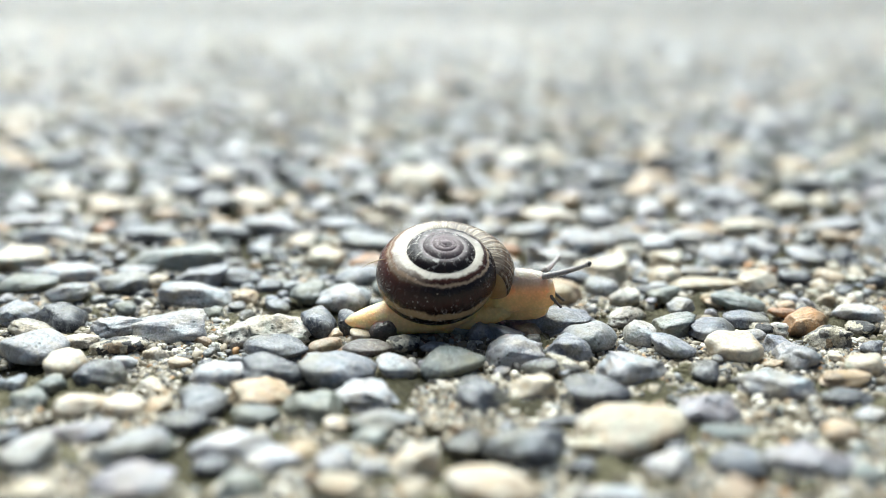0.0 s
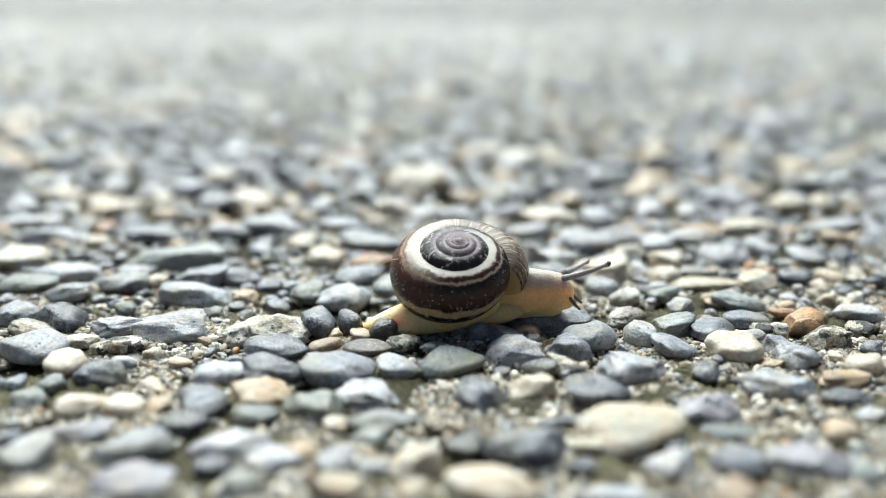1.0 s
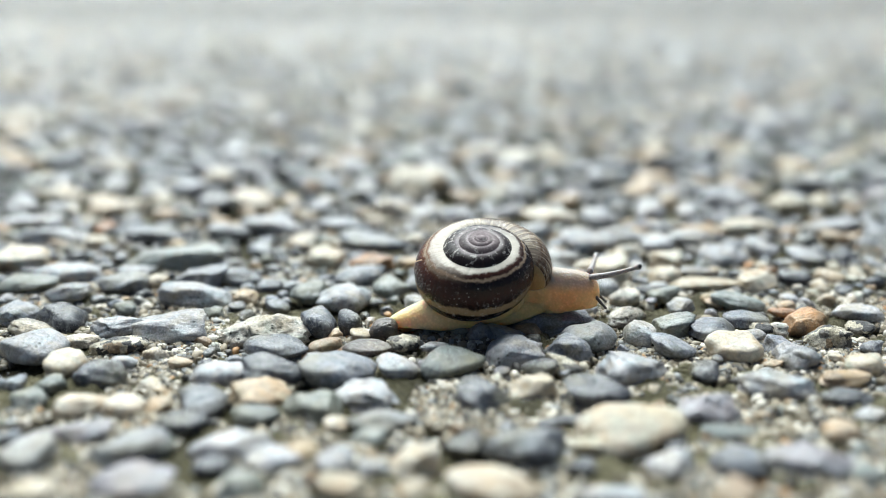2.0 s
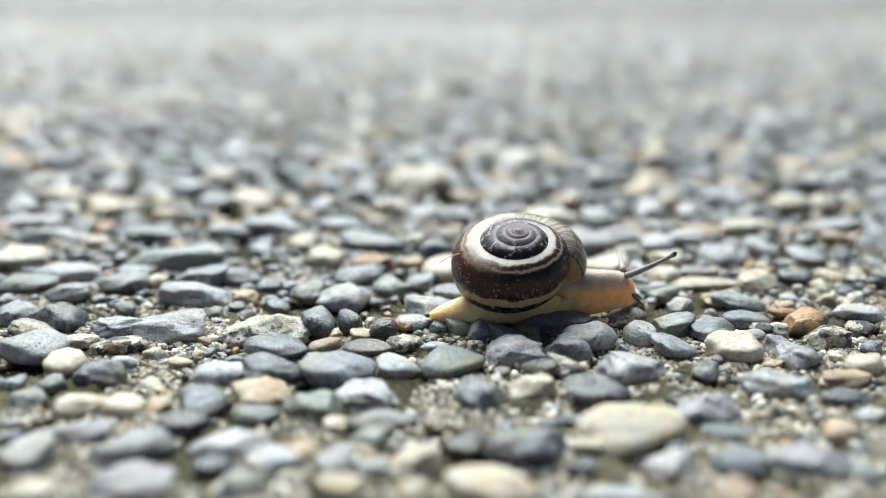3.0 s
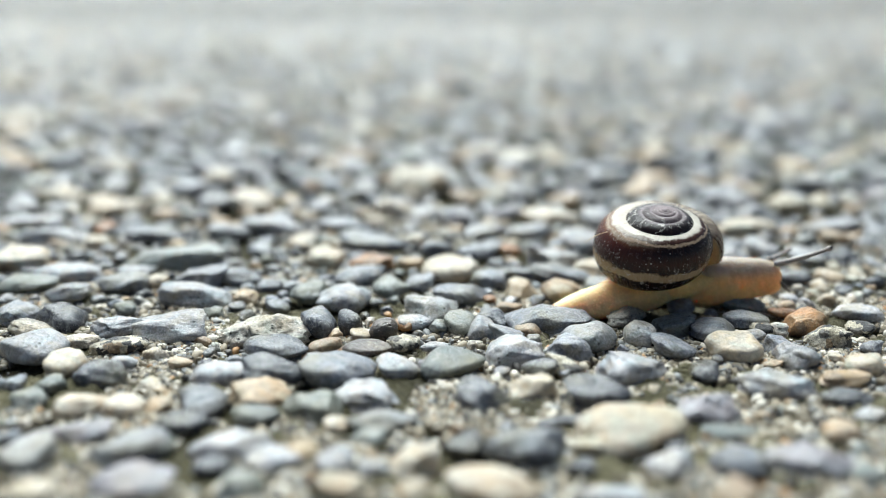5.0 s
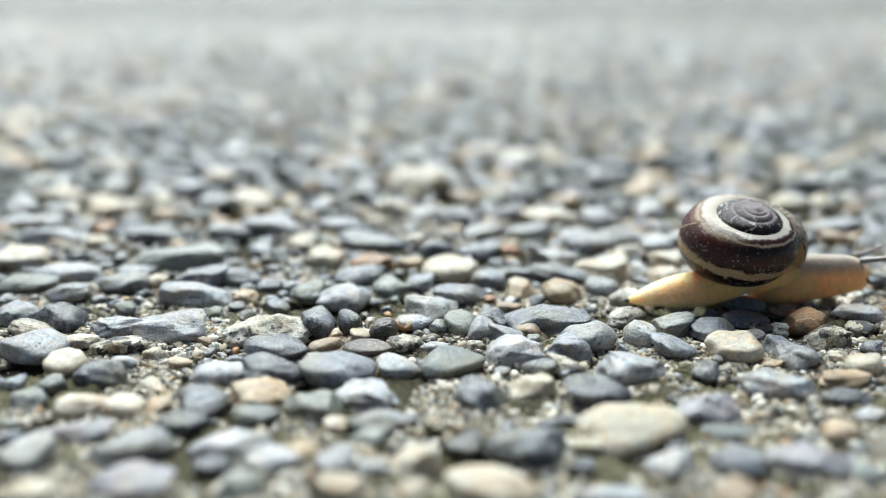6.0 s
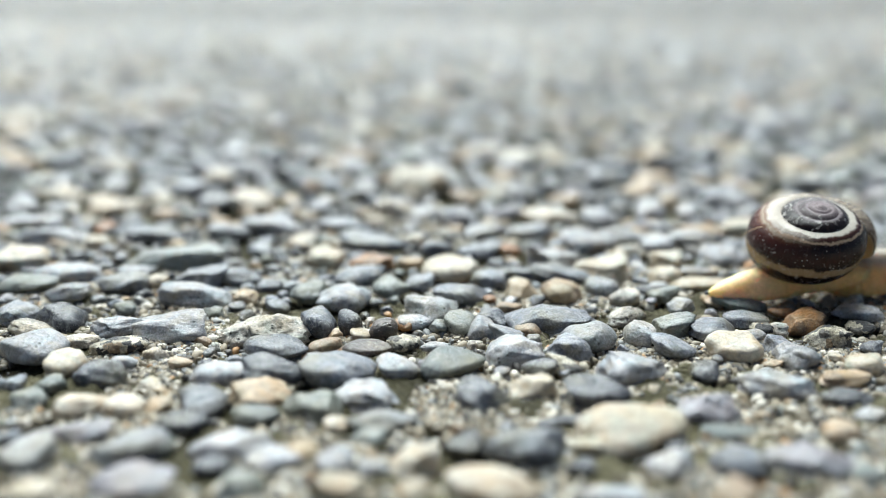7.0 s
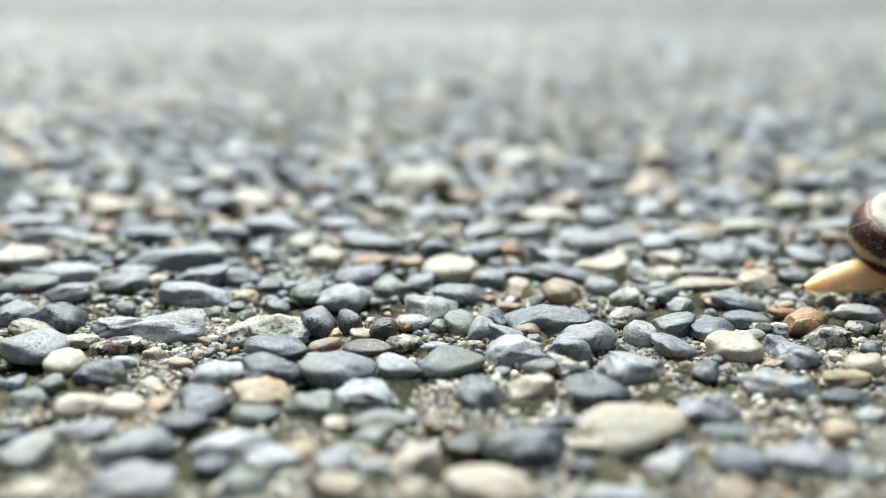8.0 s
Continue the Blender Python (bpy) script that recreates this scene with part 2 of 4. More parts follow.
# ---------------------------------------------------------------- the snail
def flesh_material(name, back=None, tip=None, amber=(0.84, 0.53, 0.23)):
    """Cream-amber translucent flesh. back: the height from which it greys; tip: where along x the tail has paled to cream."""
    k = Nodes(name)
    vec = k.add("TexCoord").outputs["Object"]
    sep = k.add("SeparateXYZ")
    k.put(sep.inputs[0], vec)
    cream, grey = (0.87, 0.73, 0.45), (0.33, 0.29, 0.25)
    base = k.mix(0.0, amber, amber)
    if tip is not None:
        base = k.ramp(k.math("MULTIPLY", k.math("SUBTRACT", sep.outputs["X"], tip), 50.0), [(0.0, (0.85, 0.64, 0.32)), (0.16, cream), (0.46, (0.84, 0.64, 0.34)), (0.75, amber)])
    if back is not None:
        up = k.math("MULTIPLY", k.math("SUBTRACT", sep.outputs["Z"], back), 380.0, True)
        base = k.mix(k.ramp(up, [(0.0, 0.0), (1.0, 1.0)], "EASE"), base, grey)
    cells = k.voronoi(vec, 1900)
    base = k.mix(0.25, base, k.ramp(cells.outputs["Distance"], [(0.1, 1.12), (0.65, 0.6)]), "MULTIPLY")
    base = k.mix(0.55, base, k.ramp(k.noise(vec, 330, 4, 0.6), [(0.3, 0.74), (0.7, 1.18)]), "MULTIPLY")
    lumps = k.ramp(cells.outputs["Distance"], [(0.0, 1.0), (0.55, 0.0)])
    k.set(Base_Color=base, Roughness=0.45, Specular_IOR_Level=0.25, Normal=k.bump(lumps, 0.00012, 0.5),
          Subsurface_Weight=0.95, Subsurface_Radius=(1.0, 0.62, 0.32), Subsurface_Scale=0.0045)
    return k.mat


def horn_material():
    k = Nodes("snail_tentacle")
    vec = k.add("TexCoord").outputs["Object"]
    base = k.ramp(k.noise(vec, 2500, 3), [(0.3, (0.17, 0.15, 0.145)), (0.7, (0.36, 0.325, 0.31))])
    k.set(Base_Color=base, Roughness=0.4, Subsurface_Weight=0.4, Subsurface_Radius=(1.0, 0.6, 0.4), Subsurface_Scale=0.0006)
    return k.mat


def plain_material(name, colour, rough):
    k = Nodes(name)
    vec = k.add("TexCoord").outputs["Object"]
    return k.set(Base_Color=k.mix(0.5, colour, k.ramp(k.noise(vec, 3000, 2), [(0.3, 0.5), (0.7, 1.5)]), "MULTIPLY"), Roughness=rough)


def deg(a):
    return (a + 180.0) / 360.0


def shell_material():
    k = Nodes("banded_shell")
    uv = k.add("UVMap")
    uv.uv_map = "whorl"
    sep = k.add("SeparateXYZ")
    k.put(sep.inputs[0], uv.outputs[0])
    u, v = sep.outputs["X"], sep.outputs["Y"]
    vec = k.add("TexCoord").outputs["Object"]
    wob = k.math("MULTIPLY", k.math("SUBTRACT", k.noise(vec, 330, 5, 0.7), 0.5), 0.075)
    vv = k.math("ADD", v, wob)
    tan, lilac = (0.3, 0.215, 0.125), (0.25, 0.215, 0.22)
    black, brown, line, cream, white = (0.01, 0.004, 0.003), (0.03, 0.006, 0.004), (0.3, 0.22, 0.15), (0.32, 0.22, 0.12), (0.52, 0.48, 0.41)
    front = k.ramp(vv, [(0.0, cream), (deg(-60), cream), (deg(-52), black), (deg(-25), black), (deg(-21), tan), (deg(-7), tan), (deg(-3), black),
                        (deg(18), brown), (deg(40), black), (deg(54), black), (deg(57), line), (deg(60), line), (deg(63), (0.02, 0.008, 0.006)), (deg(71), (0.05, 0.02, 0.014)), (deg(76), white), (1.0, white)])
    side = k.ramp(vv, [(0.0, cream), (deg(-56), cream), (deg(-48), (0.05, 0.02, 0.012)), (deg(-24), black), (deg(-20), (0.36, 0.24, 0.11)), (deg(-7), (0.34, 0.22, 0.1)), (deg(-2), (0.03, 0.006, 0.004)),
                       (deg(18), (0.035, 0.006, 0.004)), (deg(38), (0.07, 0.014, 0.007)), (deg(46), (0.13, 0.05, 0.022)), (deg(52), (0.34, 0.26, 0.18)), (deg(58), (0.16, 0.08, 0.045)), (deg(66), (0.48, 0.42, 0.35)), (1.0, white)])
    flank = k.ramp(k.math("DIVIDE", u, WHORLS), [((WHORLS - 0.74) / WHORLS, 0.0), ((WHORLS - 0.52) / WHORLS, 1.0)])
    last = k.mix(flank, front, side)
    inner = k.ramp(vv, [(0.0, black), (deg(40), black), (deg(62), (0.018, 0.013, 0.013)), (deg(76), (0.04, 0.032, 0.032)), (deg(83), (0.13, 0.11, 0.112)), (deg(90), lilac), (1.0, lilac)])
    whorl = k.ramp(k.math("DIVIDE", u, WHORLS), [((WHORLS - 1.25) / WHORLS, 0.0), ((WHORLS - 1.05) / WHORLS, 1.0)])
    base = k.mix(whorl, inner, last)
    # the oldest whorls are worn to a lilac grey
    worn = k.ramp(k.math("DIVIDE", u, WHORLS), [(0.36, 1.0), (0.62, 0.0)])
    base = k.mix(k.math("MULTIPLY", worn, 0.6), base, (0.31, 0.245, 0.255))
    # growth lines across the whorl
    grow = k.add("CombineXYZ")
    k.put(grow.inputs[0], k.math("MULTIPLY", u, 60.0))
    k.put(grow.inputs[1], k.math("MULTIPLY", v, 3.0))
    ribs = k.noise(grow.outputs[0], 2.2, 4, 0.65, 0.3)
    base = k.mix(0.26, base, k.ramp(ribs, [(0.3, 0.5), (0.5, 1.0), (0.7, 1.6)]), "MULTIPLY")
    streak = k.ramp(k.noise(grow.outputs[0], 0.5, 3, 0.6), [(0.56, 0.0), (0.68, 1.0)])
    base = k.mix(k.math("MULTIPLY", streak, 0.14), base, (0.16, 0.085, 0.05))
    # the newest quarter turn is tan and strongly ribbed
    young = k.ramp(k.math("DIVIDE", u, WHORLS), [((WHORLS - 0.4) / WHORLS, 0.0), ((WHORLS - 0.28) / WHORLS, 1.0)])
    base = k.mix(k.math("MULTIPLY", young, 0.75), base, k.ramp(ribs, [(0.38, (0.035, 0.022, 0.013)), (0.5, (0.11, 0.07, 0.04)), (0.66, (0.42, 0.35, 0.25))]))
    # chalky scuffs and flecks
    scuff = k.ramp(k.noise(vec, 900, 5, 0.7), [(0.56, 0.0), (0.64, 1.0)])
    patch = k.ramp(k.noise(vec, 190, 2), [(0.36, 0.0), (0.55, 1.0)])
    base = k.mix(k.math("MULTIPLY", k.math("MULTIPLY", scuff, patch), k.math("SUBTRACT", 0.85, k.math("MULTIPLY", whorl, 0.6))), base, (0.5, 0.47, 0.43))
    dot = k.ramp(k.voronoi(vec, 1250).outputs["Distance"], [(0.13, 1.0), (0.2, 0.0)])
    some = k.ramp(k.noise(vec, 700, 1), [(0.5, 0.0), (0.57, 1.0)])
    base = k.mix(k.math("MULTIPLY", k.math("MULTIPLY", dot, some), 0.55), base, (0.62, 0.58, 0.52))
    k.set(Base_Color=base, Roughness=k.math("ADD", k.math("ADD", 0.17, k.math("MULTIPLY", worn, 0.4)), k.math("MULTIPLY", scuff, 0.3)), Normal=k.bump(ribs, 0.00045, 0.7), Specular_IOR_Level=0.24)
    return k.mat


WHORLS = 5.2
FLESH, BODY, TAIL, HORN = flesh_material("snail_head_flesh", back=-0.0006), flesh_material("snail_flesh"), flesh_material("snail_tail_flesh", tip=-0.011), horn_material()
MANTLE = flesh_material("snail_collar_flesh", amber=(0.36, 0.21, 0.09))
SHELL = shell_material()
FEELER = plain_material("dark_feeler", (0.07, 0.058, 0.05), 0.4)
EYE_DARK, FIBRE = plain_material("eye_tip", (0.03, 0.028, 0.03), 0.3), plain_material("dry_fibre", (0.5, 0.37, 0.2), 0.6)


def part(name, bm, material, parent, label=""):
    me = bpy.data.meshes.new(name)
    bm.to_mesh(me)
    bm.free()
    for p in me.polygons:
        p.use_smooth = True
    for m in material if isinstance(material, list) else [material]:
        me.materials.append(m)
    ob = new(name, me)
    ob.parent = parent
    if label:
        ob["label"] = label
    return ob


def loft(rings, close=True):
    """A skin over rings of points, each of the same count."""
    bm = bmesh.new()
    rows = [[bm.verts.new(p) for p in ring] for ring in rings]
    n = len(rings[0])
    for a, b in zip(rows, rows[1:]):
        for i in range(n):
            bm.faces.new((a[i], a[(i + 1) % n], b[(i + 1) % n], b[i]))
    if close:
        bm.faces.new(rows[0][::-1])
        bm.faces.new(rows[-1])
    bmesh.ops.recalc_face_normals(bm, faces=bm.faces)
    return bm


def smooth_rows(keys, count):
    """Rows between the key rows (first number: position), by a smooth curve."""
    keys = np.array(keys, float)
    t = np.linspace(keys[0, 0], keys[-1, 0], count)
    cols = []
    for c in keys.T[1:]:
        slope = np.gradient(c, keys[:, 0])
        i = np.clip(np.searchsorted(keys[:, 0], t) - 1, 0, len(keys) - 2)
        h = keys[i + 1, 0] - keys[i, 0]
        s = (t - keys[i, 0]) / h
        cols.append((2 * s**3 - 3 * s**2 + 1) * c[i] + (s**3 - 2 * s**2 + s) * h * slope[i] + (3 * s**2 - 2 * s**3) * c[i + 1] + (s**3 - s**2) * h * slope[i + 1])
    return t, np.array(cols).T


def body_piece(keys, count, seed, skirt=0.0, seg=40, upright=0.0):
    """Soft body along x, in millimetres: rows of x, bottom, top, half-width. skirt: how far the foot's rim stands out below; upright: how steep the flanks stand."""
    r = np.random.RandomState(seed)
    xs, rows = smooth_rows(keys, count)
    ph = r.uniform(0, 6.28, 6)
    rings = []
    for x, (lo, hi, w) in zip(xs, rows):
        ring = []
        for i in range(seg):
            a = 2 * math.pi * i / seg
            c, s = math.cos(a), math.sin(a)
            low = max(0.0, -s)
            y = w * math.copysign(abs(c) ** (1 - upright * (1 if s < 0 else 0.5)), c) * (1 + skirt * low * (1 + 0.25 * math.sin(x * 1.1 + ph[0]) + 0.15 * math.sin(x * 2.3 + ph[1])))
            z = (lo + hi) / 2 + (hi - lo) / 2 * (s if s > 0 else math.copysign(abs(s) ** (0.7 if skirt else 1), s))
            k = 1 + 0.018 * math.sin(2.1 * x + 3 * a + ph[2]) + 0.012 * math.sin(4.3 * x - 5 * a + ph[3])
            ring.append((x * 0.001, y * k * 0.001, z * 0.001))
        rings.append(ring)
    return loft(rings)


def horn(length, thick, tip, bend=0.1):
    """A tentacle along x with a knob at its end."""
    rings = []
    for n in range(26):
        t = n / 25
        rad = thick * (1.25 - 0.65 * t)
        if t > 0.88:
            rad = tip * math.sqrt(max(0.02, 1 - ((t - 0.94) / 0.062) ** 2))
        rings.append([(t * length, rad * math.cos(6.2832 * i / 14), rad * math.sin(6.2832 * i / 14) + bend * length * t * t) for i in range(14)])
    return loft(rings)


def shell_mesh():
    """A right-handed coil of growing rings round the z axis, apex up, with a band coordinate on it."""
    bm = bmesh.new()
    lay = bm.loops.layers.uv.new("whorl")
    turns, seg = int(WHORLS * 72), 56
    rows, grid = [], []
    for n in range(turns + 1):
        u = n / 72
        g = GROW ** (u - WHORLS)
        a = 2 * math.pi * (u - WHORLS)
        late = max(0.0, (u - (WHORLS - 0.3)) / 0.3)
        end = max(0.0, (u - (WHORLS - 0.13)) / 0.13)  # the wall folds in towards the older whorl
        rc, pr, pz = 0.008 * g * (1 - 0.1 * late), 0.0058 * g * (1 - 0.06 * late - 0.42 * end ** 2), 0.0074 * g * (1 - 0.04 * late - 0.3 * end ** 2)
        zc = -0.0113 * min(g, 0.78) ** 1.2 - 0.006 * max(g - 0.78, 0.0)
        row = []
        for i in range(seg):
            s = 2 * math.pi * i / seg - math.pi
            rad = rc + pr * math.cos(s)
            b = a + MOUTH - SLANT * late * math.sin(s)  # the mouth is cut aslant
            row.append(bm.verts.new((rad * math.cos(b), -rad * math.sin(b), zc + pz * math.sin(s) * (1.0 if s > 0 else 1.18 - 0.95 * min(1.0, 1.5 * late)))))
        rows.append(row)
    for n in range(turns):
        for i in range(seg):
            j = (i + 1) % seg
            f = bm.faces.new((rows[n][i], rows[n + 1][i], rows[n + 1][j], rows[n][j]))
            for lp, (du, dv) in zip(f.loops, ((0, 0), (1, 0), (1, 1), (0, 1))):
                lp[lay].uv = ((n + du) / 72, (i + dv) / seg)
    # the first, smallest whorl is a closed button
    g = GROW ** -WHORLS
    nub = bmesh.ops.create_uvsphere(bm, u_segments=20, v_segments=12, radius=0.0122 * g)["verts"]
    bmesh.ops.translate(bm, verts=nub, vec=(0, 0, -0.0113 * g ** 1.2 - 0.001 * g))
    for f in {f for v in nub for f in v.link_faces}:
        for lp in f.loops:
            lp[lay].uv = (0.0, 0.72)
    # the lip turns inwards at the mouth
    inner = []
    for v in rows[-1]:
        mid = sum((q.co for q in rows[-1]), Vector()) / seg
        inner.append(bm.verts.new(mid + (v.co - mid) * 0.9 + Vector((0, 0.0006, 0))))
    for i in range(seg):
        j = (i + 1) % seg
        f = bm.faces.new((rows[-1][i], inner[i], inner[j], rows[-1][j]))
        for lp in f.loops:
            lp[lay].uv = (WHORLS, 0.1)
    bmesh.ops.scale(bm, verts=bm.verts, vec=(1.09, 1.03, 0.97))
    bmesh.ops.recalc_face_normals(bm, faces=bm.faces)
    return bm


GROW = 1.63
MOUTH = radians(14)
SLANT = 0.0
snail = tagged(new("snail"), "garden snail with dark banded shell crawling over pebbles", "snail")
snail.scale = (1.016, 1.016, 1.016)
shell = part("shell", shell_mesh(), SHELL, snail, "dark brown spiral shell with cream bands")
tail = part("tail", body_piece([(-11, 1.6, 2.0, 0.2), (-10, 1.2, 2.7, 0.9), (-6, 0.6, 4.7, 2.3), (-1, 0.0, 6.2, 3.1), (4, 0.2, 6.6, 3.0), (9, 1.2, 6.2, 2.4), (12, 2.4, 5.6, 1.5), (13.5, 3.4, 4.8, 0.4)], 70, 1, 0.2), TAIL, snail, "pale cream pointed tail of the foot")
foot = part("foot", body_piece([(-12, 0.8, 2.6, 0.8), (-9, 0.0, 4.0, 2.4), (-3, -0.2, 5.0, 3.1), (2, 0.0, 5.4, 3.1), (6, 0.7, 5.4, 2.8), (9, 1.6, 5.4, 2.4), (11.5, 2.8, 5.2, 1.6), (12.8, 3.8, 4.7, 0.4)], 70, 2, 0.1), BODY, snail, "moist cream-orange muscular foot")
head = part("head", body_piece([(-16, -5.2, -1.5, 0.8), (-14, -5.8, 1.4, 2.4), (-10, -6.0, 3.0, 3.3), (-6, -5.5, 3.4, 3.2), (-2, -4.7, 3.2, 2.9), (1.2, -4.0, 2.95, 2.6), (3.0, -3.6, 2.5, 2.3), (4.2, -3.3, 1.6, 1.7), (4.8, -2.7, 0.5, 1.0), (5.0, -1.9, -0.5, 0.3)], 90, 3, upright=0.5), FLESH, snail, "cream-amber head with grey granular back")
neck = part("neck", body_piece([(-11, 1.6, 4.0, 0.8), (-9, 0.4, 6.2, 2.4), (-5, 0.0, 7.2, 3.0), (-1, 0.1, 7.2, 2.8), (2.2, 0.4, 6.6, 2.5), (4.0, 0.9, 5.9, 2.1), (5.1, 1.8, 5.0, 1.4), (5.5, 2.8, 4.2, 0.5)], 70, 4, upright=0.5), BODY, snail, "translucent amber neck")
nub = bmesh.new()
bmesh.ops.create_uvsphere(nub, u_segments=12, v_segments=8, radius=0.00042)
tip = part("tail_tip", nub, EYE_DARK, tail, "dark speck at the tail's tip")
tip.matrix_basis = pose(-0.0109, -0.0002, 0.0019) @ Matrix.Diagonal((1.4, 0.8, 0.9, 1))
horns = []
for side in (-1, 1):
    h = part("eye_tentacle", horn(0.0105, 0.00048, 0.00054), [HORN, EYE_DARK], head, "grey eye stalk with dark tip")
    for p in h.data.polygons:
        if p.center.x > 0.0099:
            p.material_index = 1
    horns.append(h)
for side in (-1, 1):
    h = part("lower_tentacle", horn(0.0034, 0.0003, 0.00028), FEELER, head, "short dark lower feeler")
    h.matrix_basis = pose(0.0040, side * 0.0012, -0.0006, 0, 50, side * 14)


def mantle_mesh():
    """The soft collar that fills the shell's mouth."""
    rings = []
    for n in range(10):
        t = n / 9
        k, push = 1.05 * math.cos(t * 1.45), 0.15 * math.sin(t * 1.5) - 0.06
        ring = []
        for i in range(36):
            s = 6.2832 * i / 36
            b = MOUTH - SLANT * math.sin(s) * k + push
            rad = 0.0072 + 0.003 * k * math.cos(s)
            ring.append((rad * math.cos(b), -rad * math.sin(b), -0.0097 + 0.0049 * k * math.sin(s) * (1.0 if math.sin(s) > 0 else 0.23)))
        rings.append(ring)
    bm = loft(rings)
    bmesh.ops.scale(bm, verts=bm.verts, vec=(1.09, 1.03, 0.97))
    return bm


mantle = part("mantle", mantle_mesh(), MANTLE, shell, "soft brown collar filling shell mouth")


def fibre_mesh():
    rings = []
    for n in range(16):
        t = n / 15
        rad = 0.00009 * (1 - 0.5 * t)
        rings.append([(-0.0042 * t, rad * math.cos(6.2832 * i / 6), rad * math.sin(6.2832 * i / 6) - 0.0012 * t * t) for i in range(6)])
    return loft(rings)


fibre = part("fibre", fibre_mesh(), FIBRE, shell, "thin dry plant fibre stuck to shell")
fibre.matrix_basis = pose(-0.0102, -0.0005, -0.0040, 0, -14, 0)


def motions():
    """The snail's crawl: its way over the ground, the sway of its shell, and the reach of its head, tail and eye stalks."""
    walk(snail, SNAIL_ROWS)
    walk(shell, SHELL_ROWS)
    walk(tail, TAIL_ROWS)
    walk(foot, FOOT_ROWS)
    walk(neck, NECK_ROWS)
    walk(head, HEAD_ROWS)
    walk(horns[0], NEAR_HORN_ROWS)
    walk(horns[1], FAR_HORN_ROWS)


def mm(x, y, z, rx=0, ry=0, rz=0):
    return pose(x * 0.001, y * 0.001, z * 0.001, rx, ry, rz)


SNAIL_ROWS = [
    (0, pose(0.0002, -0.0005, 0.0000, 0, 0, 0)),
    (0.5, pose(0.0015, -0.0004, 0.0001, 0, 0, 0)),
    (1, pose(0.0027, 0.0000, 0.0001, 0, 0, 1)),
    (1.5, pose(0.0047, 0.0003, 0.0002, 0, 0, 2)),
    (3, pose(0.0138, 0.0034, 0.0006, 0, 0, 4)),
    (3.5, pose(0.0202, 0.0055, 0.0008, 0, 0, 5)),
    (4, pose(0.0267, 0.0078, 0.0008, 0, 0, 6)),
    (4.5, pose(0.0332, 0.0092, 0.0008, 0, 0, 6)),
    (6, pose(0.0570, 0.0118, 0.0009, 0, 0, 5)),
    (6.5, pose(0.0654, 0.0127, 0.0009, 0, 0, 5)),
    (7, pose(0.0717, 0.0152, 0.0010, 0, 0, 5)),
    (7.5, pose(0.0806, 0.0164, 0.0010, 0, 0, 5)),
    (8, pose(0.0934, 0.0177, 0.0010, 0, 0, 5)),
]
SHELL_ROWS = [(t, mm(x, -1.5, z, 0, 0, yaw) @ pose(0, 0, 0, tilt, 0, 0) @ pose(0, 0, 0, 0, lean, 0)) for t, x, z, tilt, lean, yaw in (
    (0, 0.37, 16.95, 25, 4, 0),
    (0.5, 0.24, 16.88, 25, 3, 0),
    (1, 0.05, 17.1, 25, 2, 0),
    (1.5, 0.05, 17.1, 24, 0, 0),
    (3, -0.7, 17.45, 22, -2, 0),
    (3.5, -0.63, 18.05, 20, -2, 0),
    (4, -0.33, 18.62, 18, -1, 0),
    (4.5, -0.6, 19.14, 15, -1, 0),
    (6, 0, 18.98, 20, 7, -4),
    (6.5, -0.15, 18.35, 24, 7, -8),
    (7, -1.7, 18.5, 20, 0, -4),
    (7.5, -1.15, 18.5, 21, 0, -6),
    (8, -2.5, 18.5, 21, 1, -6),
)]
TAIL_ROWS = [(t, mm(x, 2.0, z, 0, ry, rz)) for t, x, z, ry, rz in (
    (0, -6.93, -0.32, 0, 0),
    (0.5, -6.49, -0.57, -2, 0),
    (1, -5.92, -0.7, -4, 0),
    (1.5, -5.78, -0.24, -3, 0),
    (3, -5.29, -0.68, 0, 0),
    (3.5, -5.27, -0.35, 4, 0),
    (4, -7.85, -0.92, 2, 0),
    (4.5, -8.92, -1.92, -2, 0),
    (6, -10.86, -0.35, -2, 0),
    (6.5, -9.05, 1.99, -12, 0),
    (7, -9.69, -0.24, -2, 0),
    (7.5, -9.7, -0.12, -2, 0),
    (8, -12.14, 0.58, -4, 0),
)]
FOOT_ROWS = [(t, mm(0, 3.5, z)) for t, z in ((0, -0.6), (3, -0.6), (4.5, 0.0), (6, 1.6), (7, 0.6), (8, 0.4))]
HEAD_ROWS = [(t, mm(x, y, z, 0, ry, rz)) for t, x, y, z, ry, rz in (
    (0, 14.43, 3.50, 7.55, -2, -14),
    (0.5, 14.89, 3.50, 7.31, -1, -14),
    (1, 15.45, 3.50, 6.98, 0, -14),
    (1.5, 16.32, 3.50, 6.95, 3, -13),
    (3, 16.34, 3.50, 5.27, -3, -10),
    (3.5, 18.25, 3.50, 4.98, 0, -8),
    (4, 18.31, 3.50, 3.58, 3, -8),
    (4.5, 18.98, 3.50, 4.51, 0, -8),
    (6, 19.53, 3.50, 5.20, -2, -8),
    (6.5, 19.69, 3.50, 4.92, 0, -8),
    (7, 19.97, 3.50, 4.93, 0, -8),
    (7.5, 20.57, 3.50, 5.09, 0, -8),
    (8, 17.01, 3.50, 5.47, 0, -8),
)]
